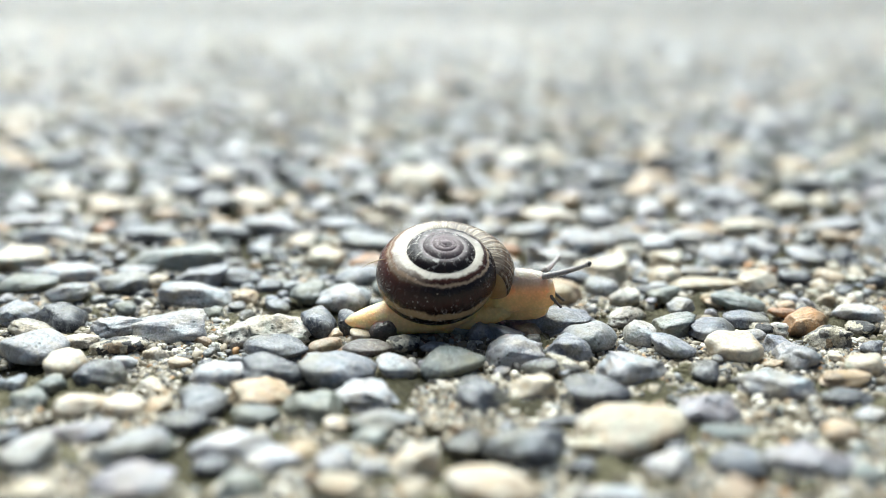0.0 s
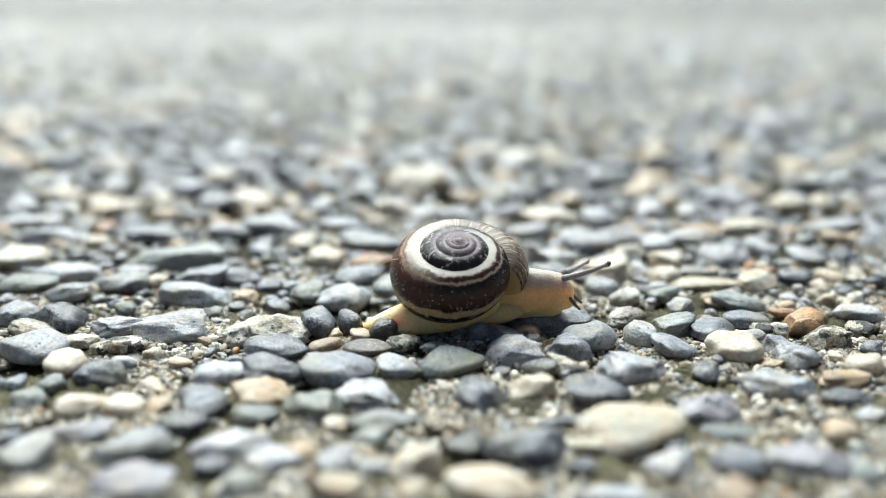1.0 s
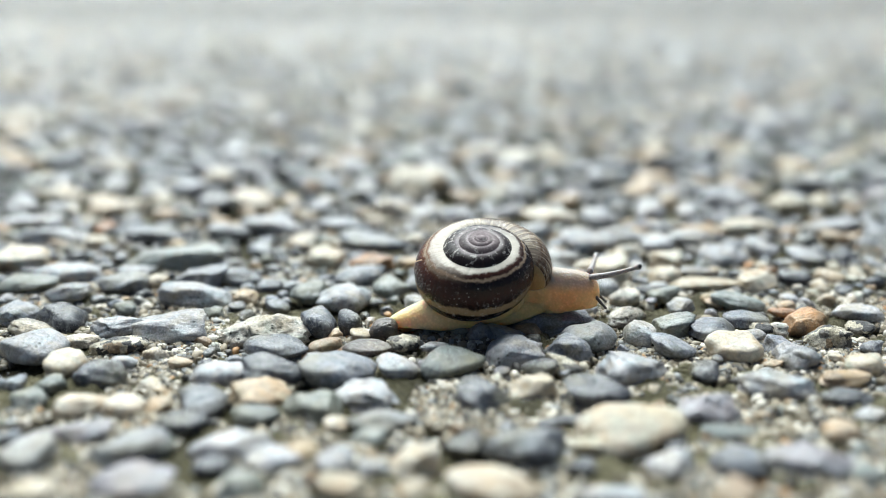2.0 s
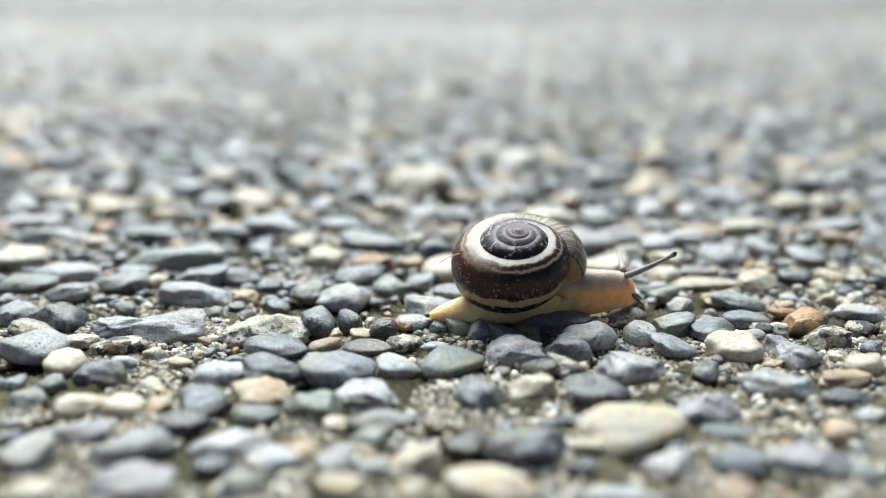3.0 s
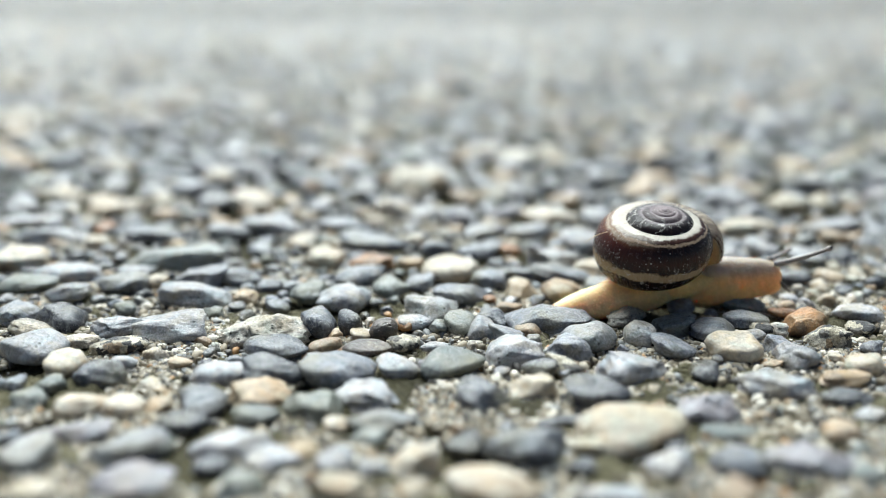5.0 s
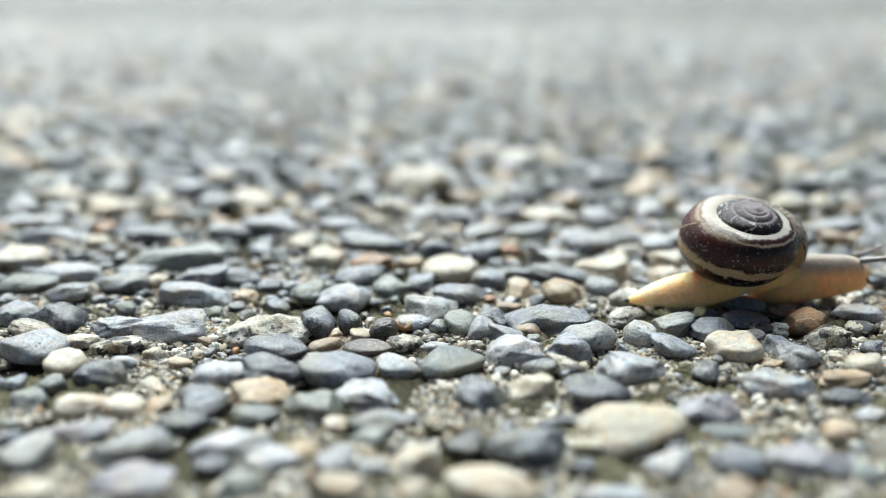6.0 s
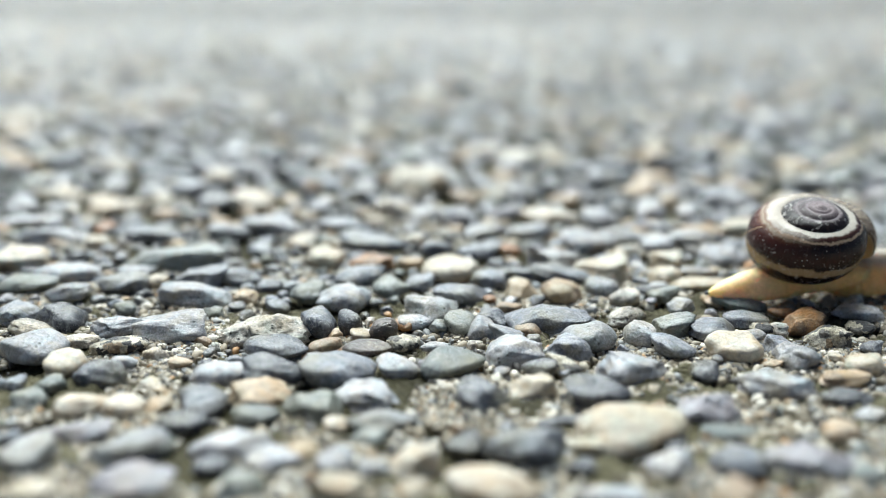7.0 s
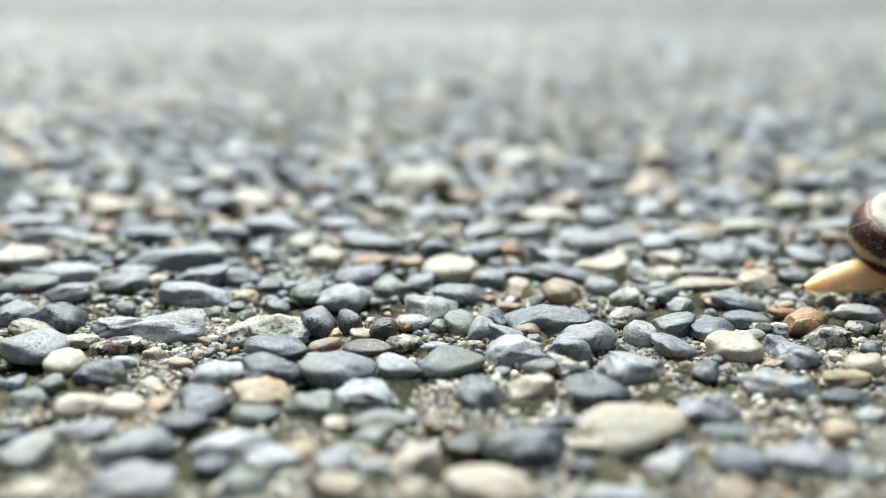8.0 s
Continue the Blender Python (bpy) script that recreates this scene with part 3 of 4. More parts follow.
NECK_ROWS = [(t, mm(x, 4.4, z, 0, ry, -12)) for t, x, z, ry in (
    (0, 13.23, 1.20, 0),
    (0.5, 13.49, 1.30, 0),
    (1, 13.65, 1.20, 0),
    (1.5, 13.32, 1.20, -2),
    (3, 8.84, 0.60, -6),
    (3.5, 10.25, 0.20, -8),
    (4, 16.81, -1.20, 0),
    (4.5, 13.48, -1.10, -2),
    (6, 13.53, -0.40, -4),
    (6.5, 13.69, -0.45, -4),
    (7, 13.97, -0.30, -4),
    (7.5, 14.57, -0.15, -5),
    (8, 11.01, -0.10, -5),
)]
NEAR_HORN_ROWS = [(t, mm(3.2, -1.3, 2.4, 0, ry, rz)) for t, ry, rz in (
    (0, -17, -28),
    (0.5, -18, -30),
    (1, -21, -30),
    (1.5, -17, -32),
    (3, -24, -24),
    (3.5, -26, -23),
    (4, -15, -12),
    (4.5, -18, -12),
    (6, -14, -45),
    (6.5, -18, -48),
    (7, -19, -49),
    (7.5, -19, -53),
    (8, -20, -57),
)]
FAR_HORN_ROWS = [(t, mm(3.0, 1.3, 2.6, 0, ry, rz)) for t, ry, rz in (
    (0, 8, 84),
    (0.5, 9, 80),
    (1, 8, 71),
    (1.5, 6, 77),
    (3, 1, 91),
    (3.5, 2, 65),
    (4, -4, 70),
    (4.5, 7, 61),
    (6, 7, 44),
    (6.5, 4, 39),
    (7, 4, 37),
    (7.5, 3, 35),
    (8, 3, 33),
)]


# ---------------------------------------------------------------- single pebbles, nearest rows first
pebble(0.0202, -0.0555, 0.0044, 0.0023, 0.0013, "L", -0, False, 1)
pebble(-0.0035, -0.0548, 0.0030, 0.0031, 0.0018, "W", -2, False, 4)
pebble(-0.0498, -0.0544, 0.0032, 0.0025, 0.0013, "W", 2, False, -2)
pebble(-0.0125, -0.0535, 0.0030, 0.0025, 0.0017, "W", -5, False, 2)
pebble(0.0062, -0.0534, 0.0062, 0.0045, 0.0025, "W", -8, False, -1)
pebble(-0.0247, -0.0531, 0.0030, 0.0035, 0.0018, "N", 5, False, 5)
pebble(-0.0381, -0.0526, 0.0055, 0.0040, 0.0022, "P", -4, False, -3)
pebble(0.0532, -0.0499, 0.0024, 0.0030, 0.0014, "N", 4, False, 5)
pebble(-0.0089, -0.0490, 0.0023, 0.0025, 0.0014, "L", -7, False, 1)
pebble(0.0290, -0.0484, 0.0037, 0.0031, 0.0017, "L", 9, False, -1)
pebble(0.0384, -0.0480, 0.0041, 0.0035, 0.0025, "G", -1, False, 3)
pebble(-0.0296, -0.0480, 0.0027, 0.0021, 0.0011, "D", 4, False, 0)
pebble(0.0183, -0.0480, 0.0017, 0.0021, 0.0010, "D", -9, False, 5)
pebble(-0.0031, -0.0472, 0.0040, 0.0036, 0.0024, "W", -8, False, -2)
pebble(0.0475, -0.0472, 0.0064, 0.0044, 0.0024, "P", 8, True, 1)
pebble(-0.0139, -0.0468, 0.0027, 0.0033, 0.0016, "L", 10, False, -4)
pebble(-0.0221, -0.0460, 0.0038, 0.0027, 0.0015, "L", 5, False, 3)
pebble(-0.0540, -0.0448, 0.0044, 0.0055, 0.0026, "L", -3, False, -1)
pebble(-0.0418, -0.0443, 0.0053, 0.0045, 0.0027, "L", -4, False, -1)
pebble(0.0107, -0.0440, 0.0056, 0.0048, 0.0034, "G", -7, False, -5)
pebble(-0.0187, -0.0440, 0.0021, 0.0027, 0.0013, "T", -0, False, 1)
pebble(-0.0284, -0.0430, 0.0057, 0.0037, 0.0020, "L", 11, True, -1)
pebble(-0.0382, -0.0428, 0.0024, 0.0030, 0.0014, "N", -10, False, 0)
pebble(0.0192, -0.0427, 0.0033, 0.0022, 0.0012, "W", -4, False, 3)
pebble(0.0028, -0.0424, 0.0027, 0.0034, 0.0016, "D", -0, False, -1)
pebble(0.0311, -0.0418, 0.0026, 0.0027, 0.0015, "D", -0, False, 2)
pebble(-0.0102, -0.0405, 0.0024, 0.0021, 0.0014, "N", -10, False, 2)
pebble(-0.0507, -0.0387, 0.0053, 0.0033, 0.0018, "P", 6, False, -1)
pebble(0.0260, -0.0385, 0.0079, 0.0058, 0.0032, "W", 7, False, -5)
pebble(0.0546, -0.0384, 0.0026, 0.0026, 0.0016, "T", -1, False, -3)
pebble(0.0407, -0.0381, 0.0050, 0.0022, 0.0006, "N", 6, False, 5)
pebble(-0.0147, -0.0367, 0.0023, 0.0019, 0.0013, "W", -1, False, 2)
pebble(-0.0366, -0.0359, 0.0042, 0.0028, 0.0015, "D", 6, False, 0)
pebble(-0.0078, -0.0354, 0.0062, 0.0040, 0.0022, "L", 10, False, 0)
pebble(0.0167, -0.0352, 0.0038, 0.0017, 0.0008, "D", 8, False, -3)
pebble(0.0610, -0.0335, 0.0022, 0.0024, 0.0013, "L", -6, False, 2)
pebble(-0.0267, -0.0334, 0.0038, 0.0029, 0.0016, "N", 6, False, -3)
pebble(0.0381, -0.0320, 0.0050, 0.0043, 0.0030, "P", -10, True, 1)
pebble(-0.0465, -0.0309, 0.0032, 0.0029, 0.0019, "W", 6, False, 4)
pebble(-0.0190, -0.0305, 0.0048, 0.0048, 0.0029, "N", 4, True, 3)
pebble(-0.0522, -0.0305, 0.0039, 0.0034, 0.0023, "W", 5, False, -4)
pebble(-0.0417, -0.0299, 0.0023, 0.0028, 0.0014, "T", -11, False, -2)
pebble(-0.0352, -0.0295, 0.0041, 0.0051, 0.0025, "G", 7, False, -5)
pebble(-0.0612, -0.0279, 0.0027, 0.0034, 0.0016, "N", -6, False, -3)
pebble(0.0604, -0.0278, 0.0042, 0.0030, 0.0017, "D", 6, False, 1)
pebble(0.0062, -0.0277, 0.0047, 0.0059, 0.0028, "D", -11, False, 3)
pebble(-0.0274, -0.0275, 0.0049, 0.0041, 0.0025, "T", 11, True, 1)
pebble(-0.0110, -0.0272, 0.0055, 0.0045, 0.0025, "L", -9, True, 3)
pebble(0.0236, -0.0263, 0.0055, 0.0047, 0.0029, "D", -10, False, -4)
pebble(0.0143, -0.0252, 0.0043, 0.0037, 0.0026, "W", 9, False, -3)
pebble(0.0317, -0.0241, 0.0016, 0.0014, 0.0007, "W", -12, False, -4)
pebble(0.0504, -0.0231, 0.0069, 0.0047, 0.0026, "L", 10, True, 3)
pebble(-0.0605, -0.0228, 0.0024, 0.0030, 0.0014, "N", 2, False, 3)
pebble(-0.0668, -0.0220, 0.0020, 0.0025, 0.0012, "G", -6, False, 1)
pebble(0.0627, -0.0209, 0.0046, 0.0028, 0.0015, "T", 7, False, 2)
pebble(-0.0356, -0.0193, 0.0048, 0.0040, 0.0022, "L", -9, False, -4)
pebble(-0.0267, -0.0193, 0.0053, 0.0045, 0.0032, "D", -10, False, 0)
pebble(-0.0532, -0.0191, 0.0055, 0.0047, 0.0029, "D", -6, False, 0)
pebble(0.0193, -0.0179, 0.0010, 0.0013, 0.0006, "G", -2, False, -1)
pebble(-0.0162, -0.0177, 0.0067, 0.0053, 0.0029, "G", -4, False, -2)
pebble(0.0094, -0.0174, 0.0014, 0.0017, 0.0008, "P", -3, False, 1)
pebble(0.0301, -0.0172, 0.0068, 0.0058, 0.0035, "L", -0, True, 2)
pebble(0.0412, -0.0170, 0.0028, 0.0036, 0.0017, "D", -2, True, 2)
pebble(0.0152, -0.0165, 0.0030, 0.0027, 0.0018, "D", 7, False, -1)
pebble(-0.0072, -0.0162, 0.0036, 0.0032, 0.0022, "L", -7, False, -2)
pebble(0.0201, -0.0155, 0.0030, 0.0037, 0.0018, "C", 7, False, 1)
pebble(0.0677, -0.0154, 0.0035, 0.0032, 0.0021, "W", -6, False, -0)
pebble(-0.0609, -0.0151, 0.0035, 0.0044, 0.0021, "W", -11, False, -2)
pebble(0.0014, -0.0148, 0.0057, 0.0048, 0.0026, "N", 5, False, -1)
pebble(-0.0031, -0.0144, 0.0015, 0.0018, 0.0009, "P", -9, False, 1)
pebble(0.0538, -0.0141, 0.0019, 0.0012, 0.0006, "T", 10, False, -1)
pebble(-0.0427, -0.0140, 0.0022, 0.0018, 0.0010, "T", -11, False, -4)
pebble(-0.0519, -0.0138, 0.0021, 0.0020, 0.0013, "L", -2, False, -0)
pebble(0.0576, -0.0137, 0.0028, 0.0026, 0.0017, "L", -10, False, -1)
pebble(0.0453, -0.0121, 0.0011, 0.0013, 0.0006, "D", -1, False, -3)
pebble(0.0584, -0.0115, 0.0040, 0.0045, 0.0024, "L", 1, True, 2)
pebble(0.0650, -0.0114, 0.0013, 0.0016, 0.0008, "W", 4, False, 4)
pebble(0.0111, -0.0103, 0.0058, 0.0047, 0.0026, "L", 1, True, -5)
pebble(-0.0392, -0.0091, 0.0011, 0.0014, 0.0007, "G", 7, False, -5)
pebble(-0.0694, -0.0090, 0.0065, 0.0055, 0.0033, "L", 3, False, -2)
pebble(-0.0280, -0.0086, 0.0055, 0.0040, 0.0022, "D", 11, False, 4)
pebble(0.0217, -0.0086, 0.0047, 0.0040, 0.0028, "G", 11, False, 0)
pebble(0.0494, -0.0083, 0.0052, 0.0044, 0.0028, "W", 4, False, -1)
pebble(0.0393, -0.0081, 0.0042, 0.0036, 0.0024, "G", 3, False, -0)
pebble(-0.0124, -0.0078, 0.0046, 0.0028, 0.0015, "K", -4, False, 1)
pebble(0.0725, -0.0073, 0.0023, 0.0028, 0.0014, "G", -9, False, 3)
pebble(-0.0015, -0.0069, 0.0025, 0.0016, 0.0009, "L", -10, False, -3)
pebble(-0.0202, -0.0069, 0.0031, 0.0027, 0.0015, "T", 2, False, -1)
pebble(-0.0552, -0.0069, 0.0055, 0.0030, 0.0016, "C", 8, False, -5)
pebble(0.0570, -0.0060, 0.0029, 0.0026, 0.0017, "G", -2, False, 4)
pebble(-0.0066, -0.0058, 0.0031, 0.0028, 0.0018, "C", 3, False, -3)
pebble(-0.0630, -0.0046, 0.0036, 0.0025, 0.0014, "M", 3, False, 4)
pebble(0.0255, -0.0042, 0.0053, 0.0045, 0.0032, "L", -6, False, -2)
pebble(0.0670, -0.0038, 0.0047, 0.0036, 0.0024, "C", -3, False, 1)
pebble(0.0157, -0.0031, 0.0013, 0.0014, 0.0008, "G", -2, False, 2)
pebble(0.0342, -0.0026, 0.0028, 0.0033, 0.0027, "L", -2, False, 1)
pebble(0.0541, -0.0014, 0.0023, 0.0020, 0.0011, "L", 5, False, 2)
pebble(0.0114, -0.0012, 0.0032, 0.0027, 0.0019, "G", 10, False, -1)
pebble(-0.0143, -0.0011, 0.0020, 0.0025, 0.0012, "W", 3, False, -5)
pebble(-0.0318, -0.0006, 0.0089, 0.0056, 0.0031, "M", 11, True, -1)
pebble(0.0473, 0.0003, 0.0045, 0.0038, 0.0023, "G", 3, False, -4)
pebble(0.0075, 0.0005, 0.0035, 0.0034, 0.0021, "L", -4, False, 5)
pebble(0.0150, 0.0005, 0.0023, 0.0023, 0.0014, "T", 1, False, 1)
pebble(-0.0733, 0.0014, 0.0049, 0.0029, 0.0016, "M", -1, False, 4)
pebble(0.0569, 0.0015, 0.0021, 0.0022, 0.0012, "C", 2, False, -2)
pebble(0.0594, 0.0015, 0.0026, 0.0022, 0.0015, "M", -6, False, -0)
pebble(0.0743, 0.0017, 0.0024, 0.0030, 0.0014, "C", 7, False, -5)
pebble(-0.0105, -0.0006, 0.0026, 0.0024, 0.0029, "K", 5, False, -2)
pebble(-0.0491, 0.0027, 0.0079, 0.0058, 0.0032, "L", -9, True, -3)
pebble(0.0406, 0.0027, 0.0048, 0.0040, 0.0027, "N", -12, False, 1)
pebble(-0.0167, 0.0028, 0.0023, 0.0028, 0.0032, "D", 9, False, -5)
pebble(-0.0587, 0.0029, 0.0057, 0.0036, 0.0020, "L", 9, True, -4)
pebble(0.0185, 0.0029, 0.0011, 0.0013, 0.0006, "B", 11, False, 0)
pebble(-0.0009, 0.0030, 0.0021, 0.0020, 0.0013, "N", 2, False, -5)
pebble(0.0034, 0.0034, 0.0033, 0.0041, 0.0020, "N", -11, False, 4)
pebble(-0.0227, 0.0036, 0.0036, 0.0042, 0.0031, "G", -5, False, 3)
pebble(-0.0073, 0.0039, 0.0019, 0.0024, 0.0011, "R", 9, False, 5)
pebble(0.0658, 0.0039, 0.0042, 0.0035, 0.0028, "R", -3, False, -2)
pebble(-0.0050, 0.0048, 0.0032, 0.0027, 0.0015, "L", -5, False, -4)
pebble(0.0196, 0.0050, 0.0089, 0.0053, 0.0029, "G", 3, True, 1)
pebble(0.0553, 0.0058, 0.0042, 0.0031, 0.0017, "G", -11, False, -4)
pebble(0.0335, 0.0063, 0.0040, 0.0043, 0.0024, "M", -7, True, -4)
pebble(-0.0694, 0.0066, 0.0046, 0.0058, 0.0028, "D", 5, False, 4)
pebble(0.0090, 0.0072, 0.0030, 0.0037, 0.0018, "D", -1, True, 0)
pebble(-0.0782, 0.0085, 0.0040, 0.0050, 0.0024, "G", 5, False, 4)
pebble(-0.0145, 0.0088, 0.0011, 0.0014, 0.0007, "B", -7, False, -1)
pebble(0.0773, 0.0094, 0.0049, 0.0032, 0.0018, "L", -5, False, -1)
pebble(-0.0103, 0.0094, 0.0008, 0.0010, 0.0005, "R", 0, False, 5)
pebble(0.0640, 0.0099, 0.0033, 0.0018, 0.0010, "R", 2, False, 2)
pebble(-0.0028, 0.0104, 0.0055, 0.0065, 0.0033, "L", -10, False, 3)
pebble(-0.0602, 0.0124, 0.0025, 0.0026, 0.0015, "N", -3, False, 3)
pebble(-0.0312, 0.0131, 0.0025, 0.0026, 0.0015, "G", 9, False, 5)
pebble(0.0124, 0.0134, 0.0028, 0.0017, 0.0009, "T", 10, False, 3)
pebble(0.0456, 0.0138, 0.0030, 0.0027, 0.0018, "L", 9, False, -3)
pebble(-0.0394, 0.0138, 0.0017, 0.0021, 0.0010, "G", 4, False, 4)
pebble(0.0567, 0.0155, 0.0056, 0.0038, 0.0021, "N", 4, False, 5)
pebble(-0.0129, 0.0164, 0.0014, 0.0018, 0.0008, "D", -2, False, -3)
pebble(0.0521, 0.0164, 0.0017, 0.0021, 0.0010, "T", -4, False, 2)
pebble(-0.0191, 0.0164, 0.0053, 0.0061, 0.0032, "L", 5, False, -3)
pebble(0.0351, 0.0179, 0.0034, 0.0036, 0.0020, "M", -5, False, -2)
pebble(0.0091, 0.0181, 0.0014, 0.0018, 0.0009, "R", -8, False, 3)
pebble(-0.0386, 0.0188, 0.0026, 0.0033, 0.0016, "T", 0, False, -1)
pebble(-0.0483, 0.0192, 0.0078, 0.0050, 0.0028, "L", 6, False, 1)
pebble(0.0037, 0.0194, 0.0061, 0.0046, 0.0025, "G", 8, False, 5)
pebble(-0.0737, 0.0202, 0.0048, 0.0041, 0.0025, "L", -5, False, -5)
pebble(0.0436, 0.0205, 0.0034, 0.0029, 0.0019, "N", 8, False, -1)
pebble(-0.0265, 0.0208, 0.0038, 0.0047, 0.0023, "N", 9, False, 5)
pebble(-0.0316, 0.0211, 0.0012, 0.0014, 0.0007, "G", 4, False, -3)
pebble(0.0241, 0.0213, 0.0044, 0.0055, 0.0027, "T", 6, False, 3)
pebble(0.0151, 0.0238, 0.0037, 0.0046, 0.0022, "W", 10, False, -3)
pebble(-0.0105, 0.0243, 0.0038, 0.0048, 0.0023, "N", 8, False, 1)
pebble(0.0323, 0.0248, 0.0035, 0.0039, 0.0021, "G", 4, False, 0)
pebble(-0.0353, 0.0253, 0.0029, 0.0037, 0.0018, "G", -4, False, 1)
pebble(-0.0726, 0.0262, 0.0013, 0.0016, 0.0008, "T", 9, False, -0)
pebble(-0.0654, 0.0263, 0.0056, 0.0047, 0.0027, "G", 3, False, 4)
pebble(-0.0846, 0.0266, 0.0062, 0.0043, 0.0023, "N", 12, False, -0)
pebble(-0.0048, 0.0271, 0.0032, 0.0040, 0.0019, "G", -5, False, -4)
pebble(0.0642, 0.0278, 0.0047, 0.0040, 0.0027, "W", 7, False, -3)
pebble(0.0532, 0.0280, 0.0077, 0.0035, 0.0009, "W", -4, False, -2)
pebble(-0.0596, 0.0287, 0.0031, 0.0026, 0.0016, "W", 1, False, 2)
pebble(0.0101, 0.0291, 0.0044, 0.0039, 0.0026, "G", -2, False, 5)
pebble(-0.0511, 0.0300, 0.0069, 0.0048, 0.0027, "G", 4, False, -4)
pebble(-0.0172, 0.0312, 0.0055, 0.0045, 0.0025, "G", 10, False, 1)
pebble(0.0730, 0.0313, 0.0036, 0.0031, 0.0021, "D", -5, False, -3)
pebble(-0.0427, 0.0314, 0.0054, 0.0044, 0.0024, "D", 2, False, 4)
pebble(0.0152, 0.0322, 0.0060, 0.0041, 0.0022, "D", 9, False, 5)
pebble(0.0463, 0.0327, 0.0037, 0.0045, 0.0022, "W", 5, False, -4)
pebble(0.0258, 0.0328, 0.0079, 0.0038, 0.0021, "G", -12, False, 4)
pebble(-0.0795, 0.0339, 0.0073, 0.0042, 0.0023, "L", 8, False, -0)
pebble(0.0341, 0.0347, 0.0069, 0.0059, 0.0038, "W", -2, True, -1)
pebble(0.0542, 0.0352, 0.0043, 0.0024, 0.0013, "P", 9, False, -0)
pebble(0.0013, 0.0353, 0.0063, 0.0073, 0.0029, "W", -12, False, 2)
pebble(-0.0653, 0.0357, 0.0043, 0.0029, 0.0016, "L", 3, False, -3)
pebble(-0.0153, 0.0411, 0.0058, 0.0043, 0.0024, "R", 4, True, 0)
pebble(0.0253, 0.0414, 0.0065, 0.0072, 0.0039, "L", 10, True, -3)
pebble(-0.0070, 0.0419, 0.0032, 0.0026, 0.0014, "T", -8, False, -2)
pebble(-0.0929, 0.0430, 0.0063, 0.0055, 0.0038, "W", -3, False, 1)
pebble(0.0500, 0.0433, 0.0047, 0.0040, 0.0026, "W", -8, False, -1)
pebble(-0.0589, 0.0435, 0.0114, 0.0060, 0.0033, "N", -6, False, -3)
pebble(-0.0264, 0.0444, 0.0048, 0.0060, 0.0029, "W", 3, False, -2)
pebble(0.0811, 0.0459, 0.0040, 0.0050, 0.0024, "L", -8, False, -2)
pebble(0.0623, 0.0460, 0.0063, 0.0051, 0.0028, "L", -7, False, -4)
pebble(0.0077, 0.0505, 0.0061, 0.0039, 0.0021, "G", 10, False, 4)
pebble(0.0155, 0.0518, 0.0027, 0.0029, 0.0016, "R", 10, False, 1)
pebble(-0.0018, 0.0523, 0.0040, 0.0034, 0.0024, "G", 1, False, 3)
pebble(0.0735, 0.0539, 0.0041, 0.0052, 0.0025, "L", 7, False, 3)
pebble(0.0499, 0.0560, 0.0042, 0.0049, 0.0025, "L", 7, False, -2)
pebble(-0.0154, 0.0569, 0.0090, 0.0053, 0.0029, "G", -2, False, 4)
pebble(0.0351, 0.0581, 0.0078, 0.0066, 0.0038, "L", 2, True, -2)
pebble(-0.0335, 0.0584, 0.0039, 0.0049, 0.0024, "W", -6, False, 4)
pebble(-0.0813, 0.0587, 0.0034, 0.0043, 0.0020, "W", 3, False, -4)
pebble(0.0940, 0.0616, 0.0038, 0.0032, 0.0022, "T", 7, False, 1)
pebble(0.0585, 0.0620, 0.0056, 0.0037, 0.0020, "L", 1, False, -3)
pebble(-0.0971, 0.0636, 0.0091, 0.0044, 0.0024, "L", -6, False, 0)
pebble(-0.0699, 0.0644, 0.0077, 0.0041, 0.0022, "G", -12, False, 3)
pebble(0.0206, 0.0672, 0.0060, 0.0038, 0.0021, "L", 7, False, -5)
pebble(0.0097, 0.0680, 0.0051, 0.0035, 0.0019, "L", 10, False, 2)
pebble(-0.0526, 0.0684, 0.0057, 0.0040, 0.0022, "L", 4, False, 3)
pebble(0.0544, 0.0712, 0.0036, 0.0031, 0.0020, "L", -4, False, -1)
pebble(0.0758, 0.0724, 0.0075, 0.0049, 0.0027, "W", -9, False, -2)
pebble(0.0968, 0.0737, 0.0087, 0.0039, 0.0019, "L", 7, False, -2)
pebble(-0.0425, 0.0742, 0.0090, 0.0051, 0.0028, "L", -1, False, 3)
pebble(-0.0252, 0.0751, 0.0073, 0.0037, 0.0020, "G", -4, False, -3)
pebble(-0.1063, 0.0808, 0.0097, 0.0044, 0.0011, "L", -7, False, -2)
pebble(0.0404, 0.0812, 0.0048, 0.0060, 0.0029, "L", 5, False, 2)
pebble(0.0037, 0.0815, 0.0055, 0.0051, 0.0033, "L", 11, False, 2)
pebble(0.0289, 0.0820, 0.0078, 0.0057, 0.0031, "W", -0, True, -1)
pebble(-0.0721, 0.0833, 0.0039, 0.0034, 0.0023, "T", 5, False, -4)
pebble(-0.0640, 0.0838, 0.0049, 0.0038, 0.0021, "D", -6, False, 3)
pebble(0.0551, 0.0858, 0.0049, 0.0060, 0.0029, "L", 2, False, -3)
pebble(0.0156, 0.0864, 0.0057, 0.0041, 0.0022, "P", 1, False, -4)
pebble(-0.0902, 0.0880, 0.0055, 0.0064, 0.0033, "W", -8, False, 2)
pebble(0.0651, 0.0888, 0.0032, 0.0041, 0.0019, "L", 10, False, -4)
pebble(-0.0138, 0.0923, 0.0061, 0.0052, 0.0031, "W", -9, False, 4)
pebble(0.0488, 0.0928, 0.0034, 0.0043, 0.0021, "L", 3, False, 1)
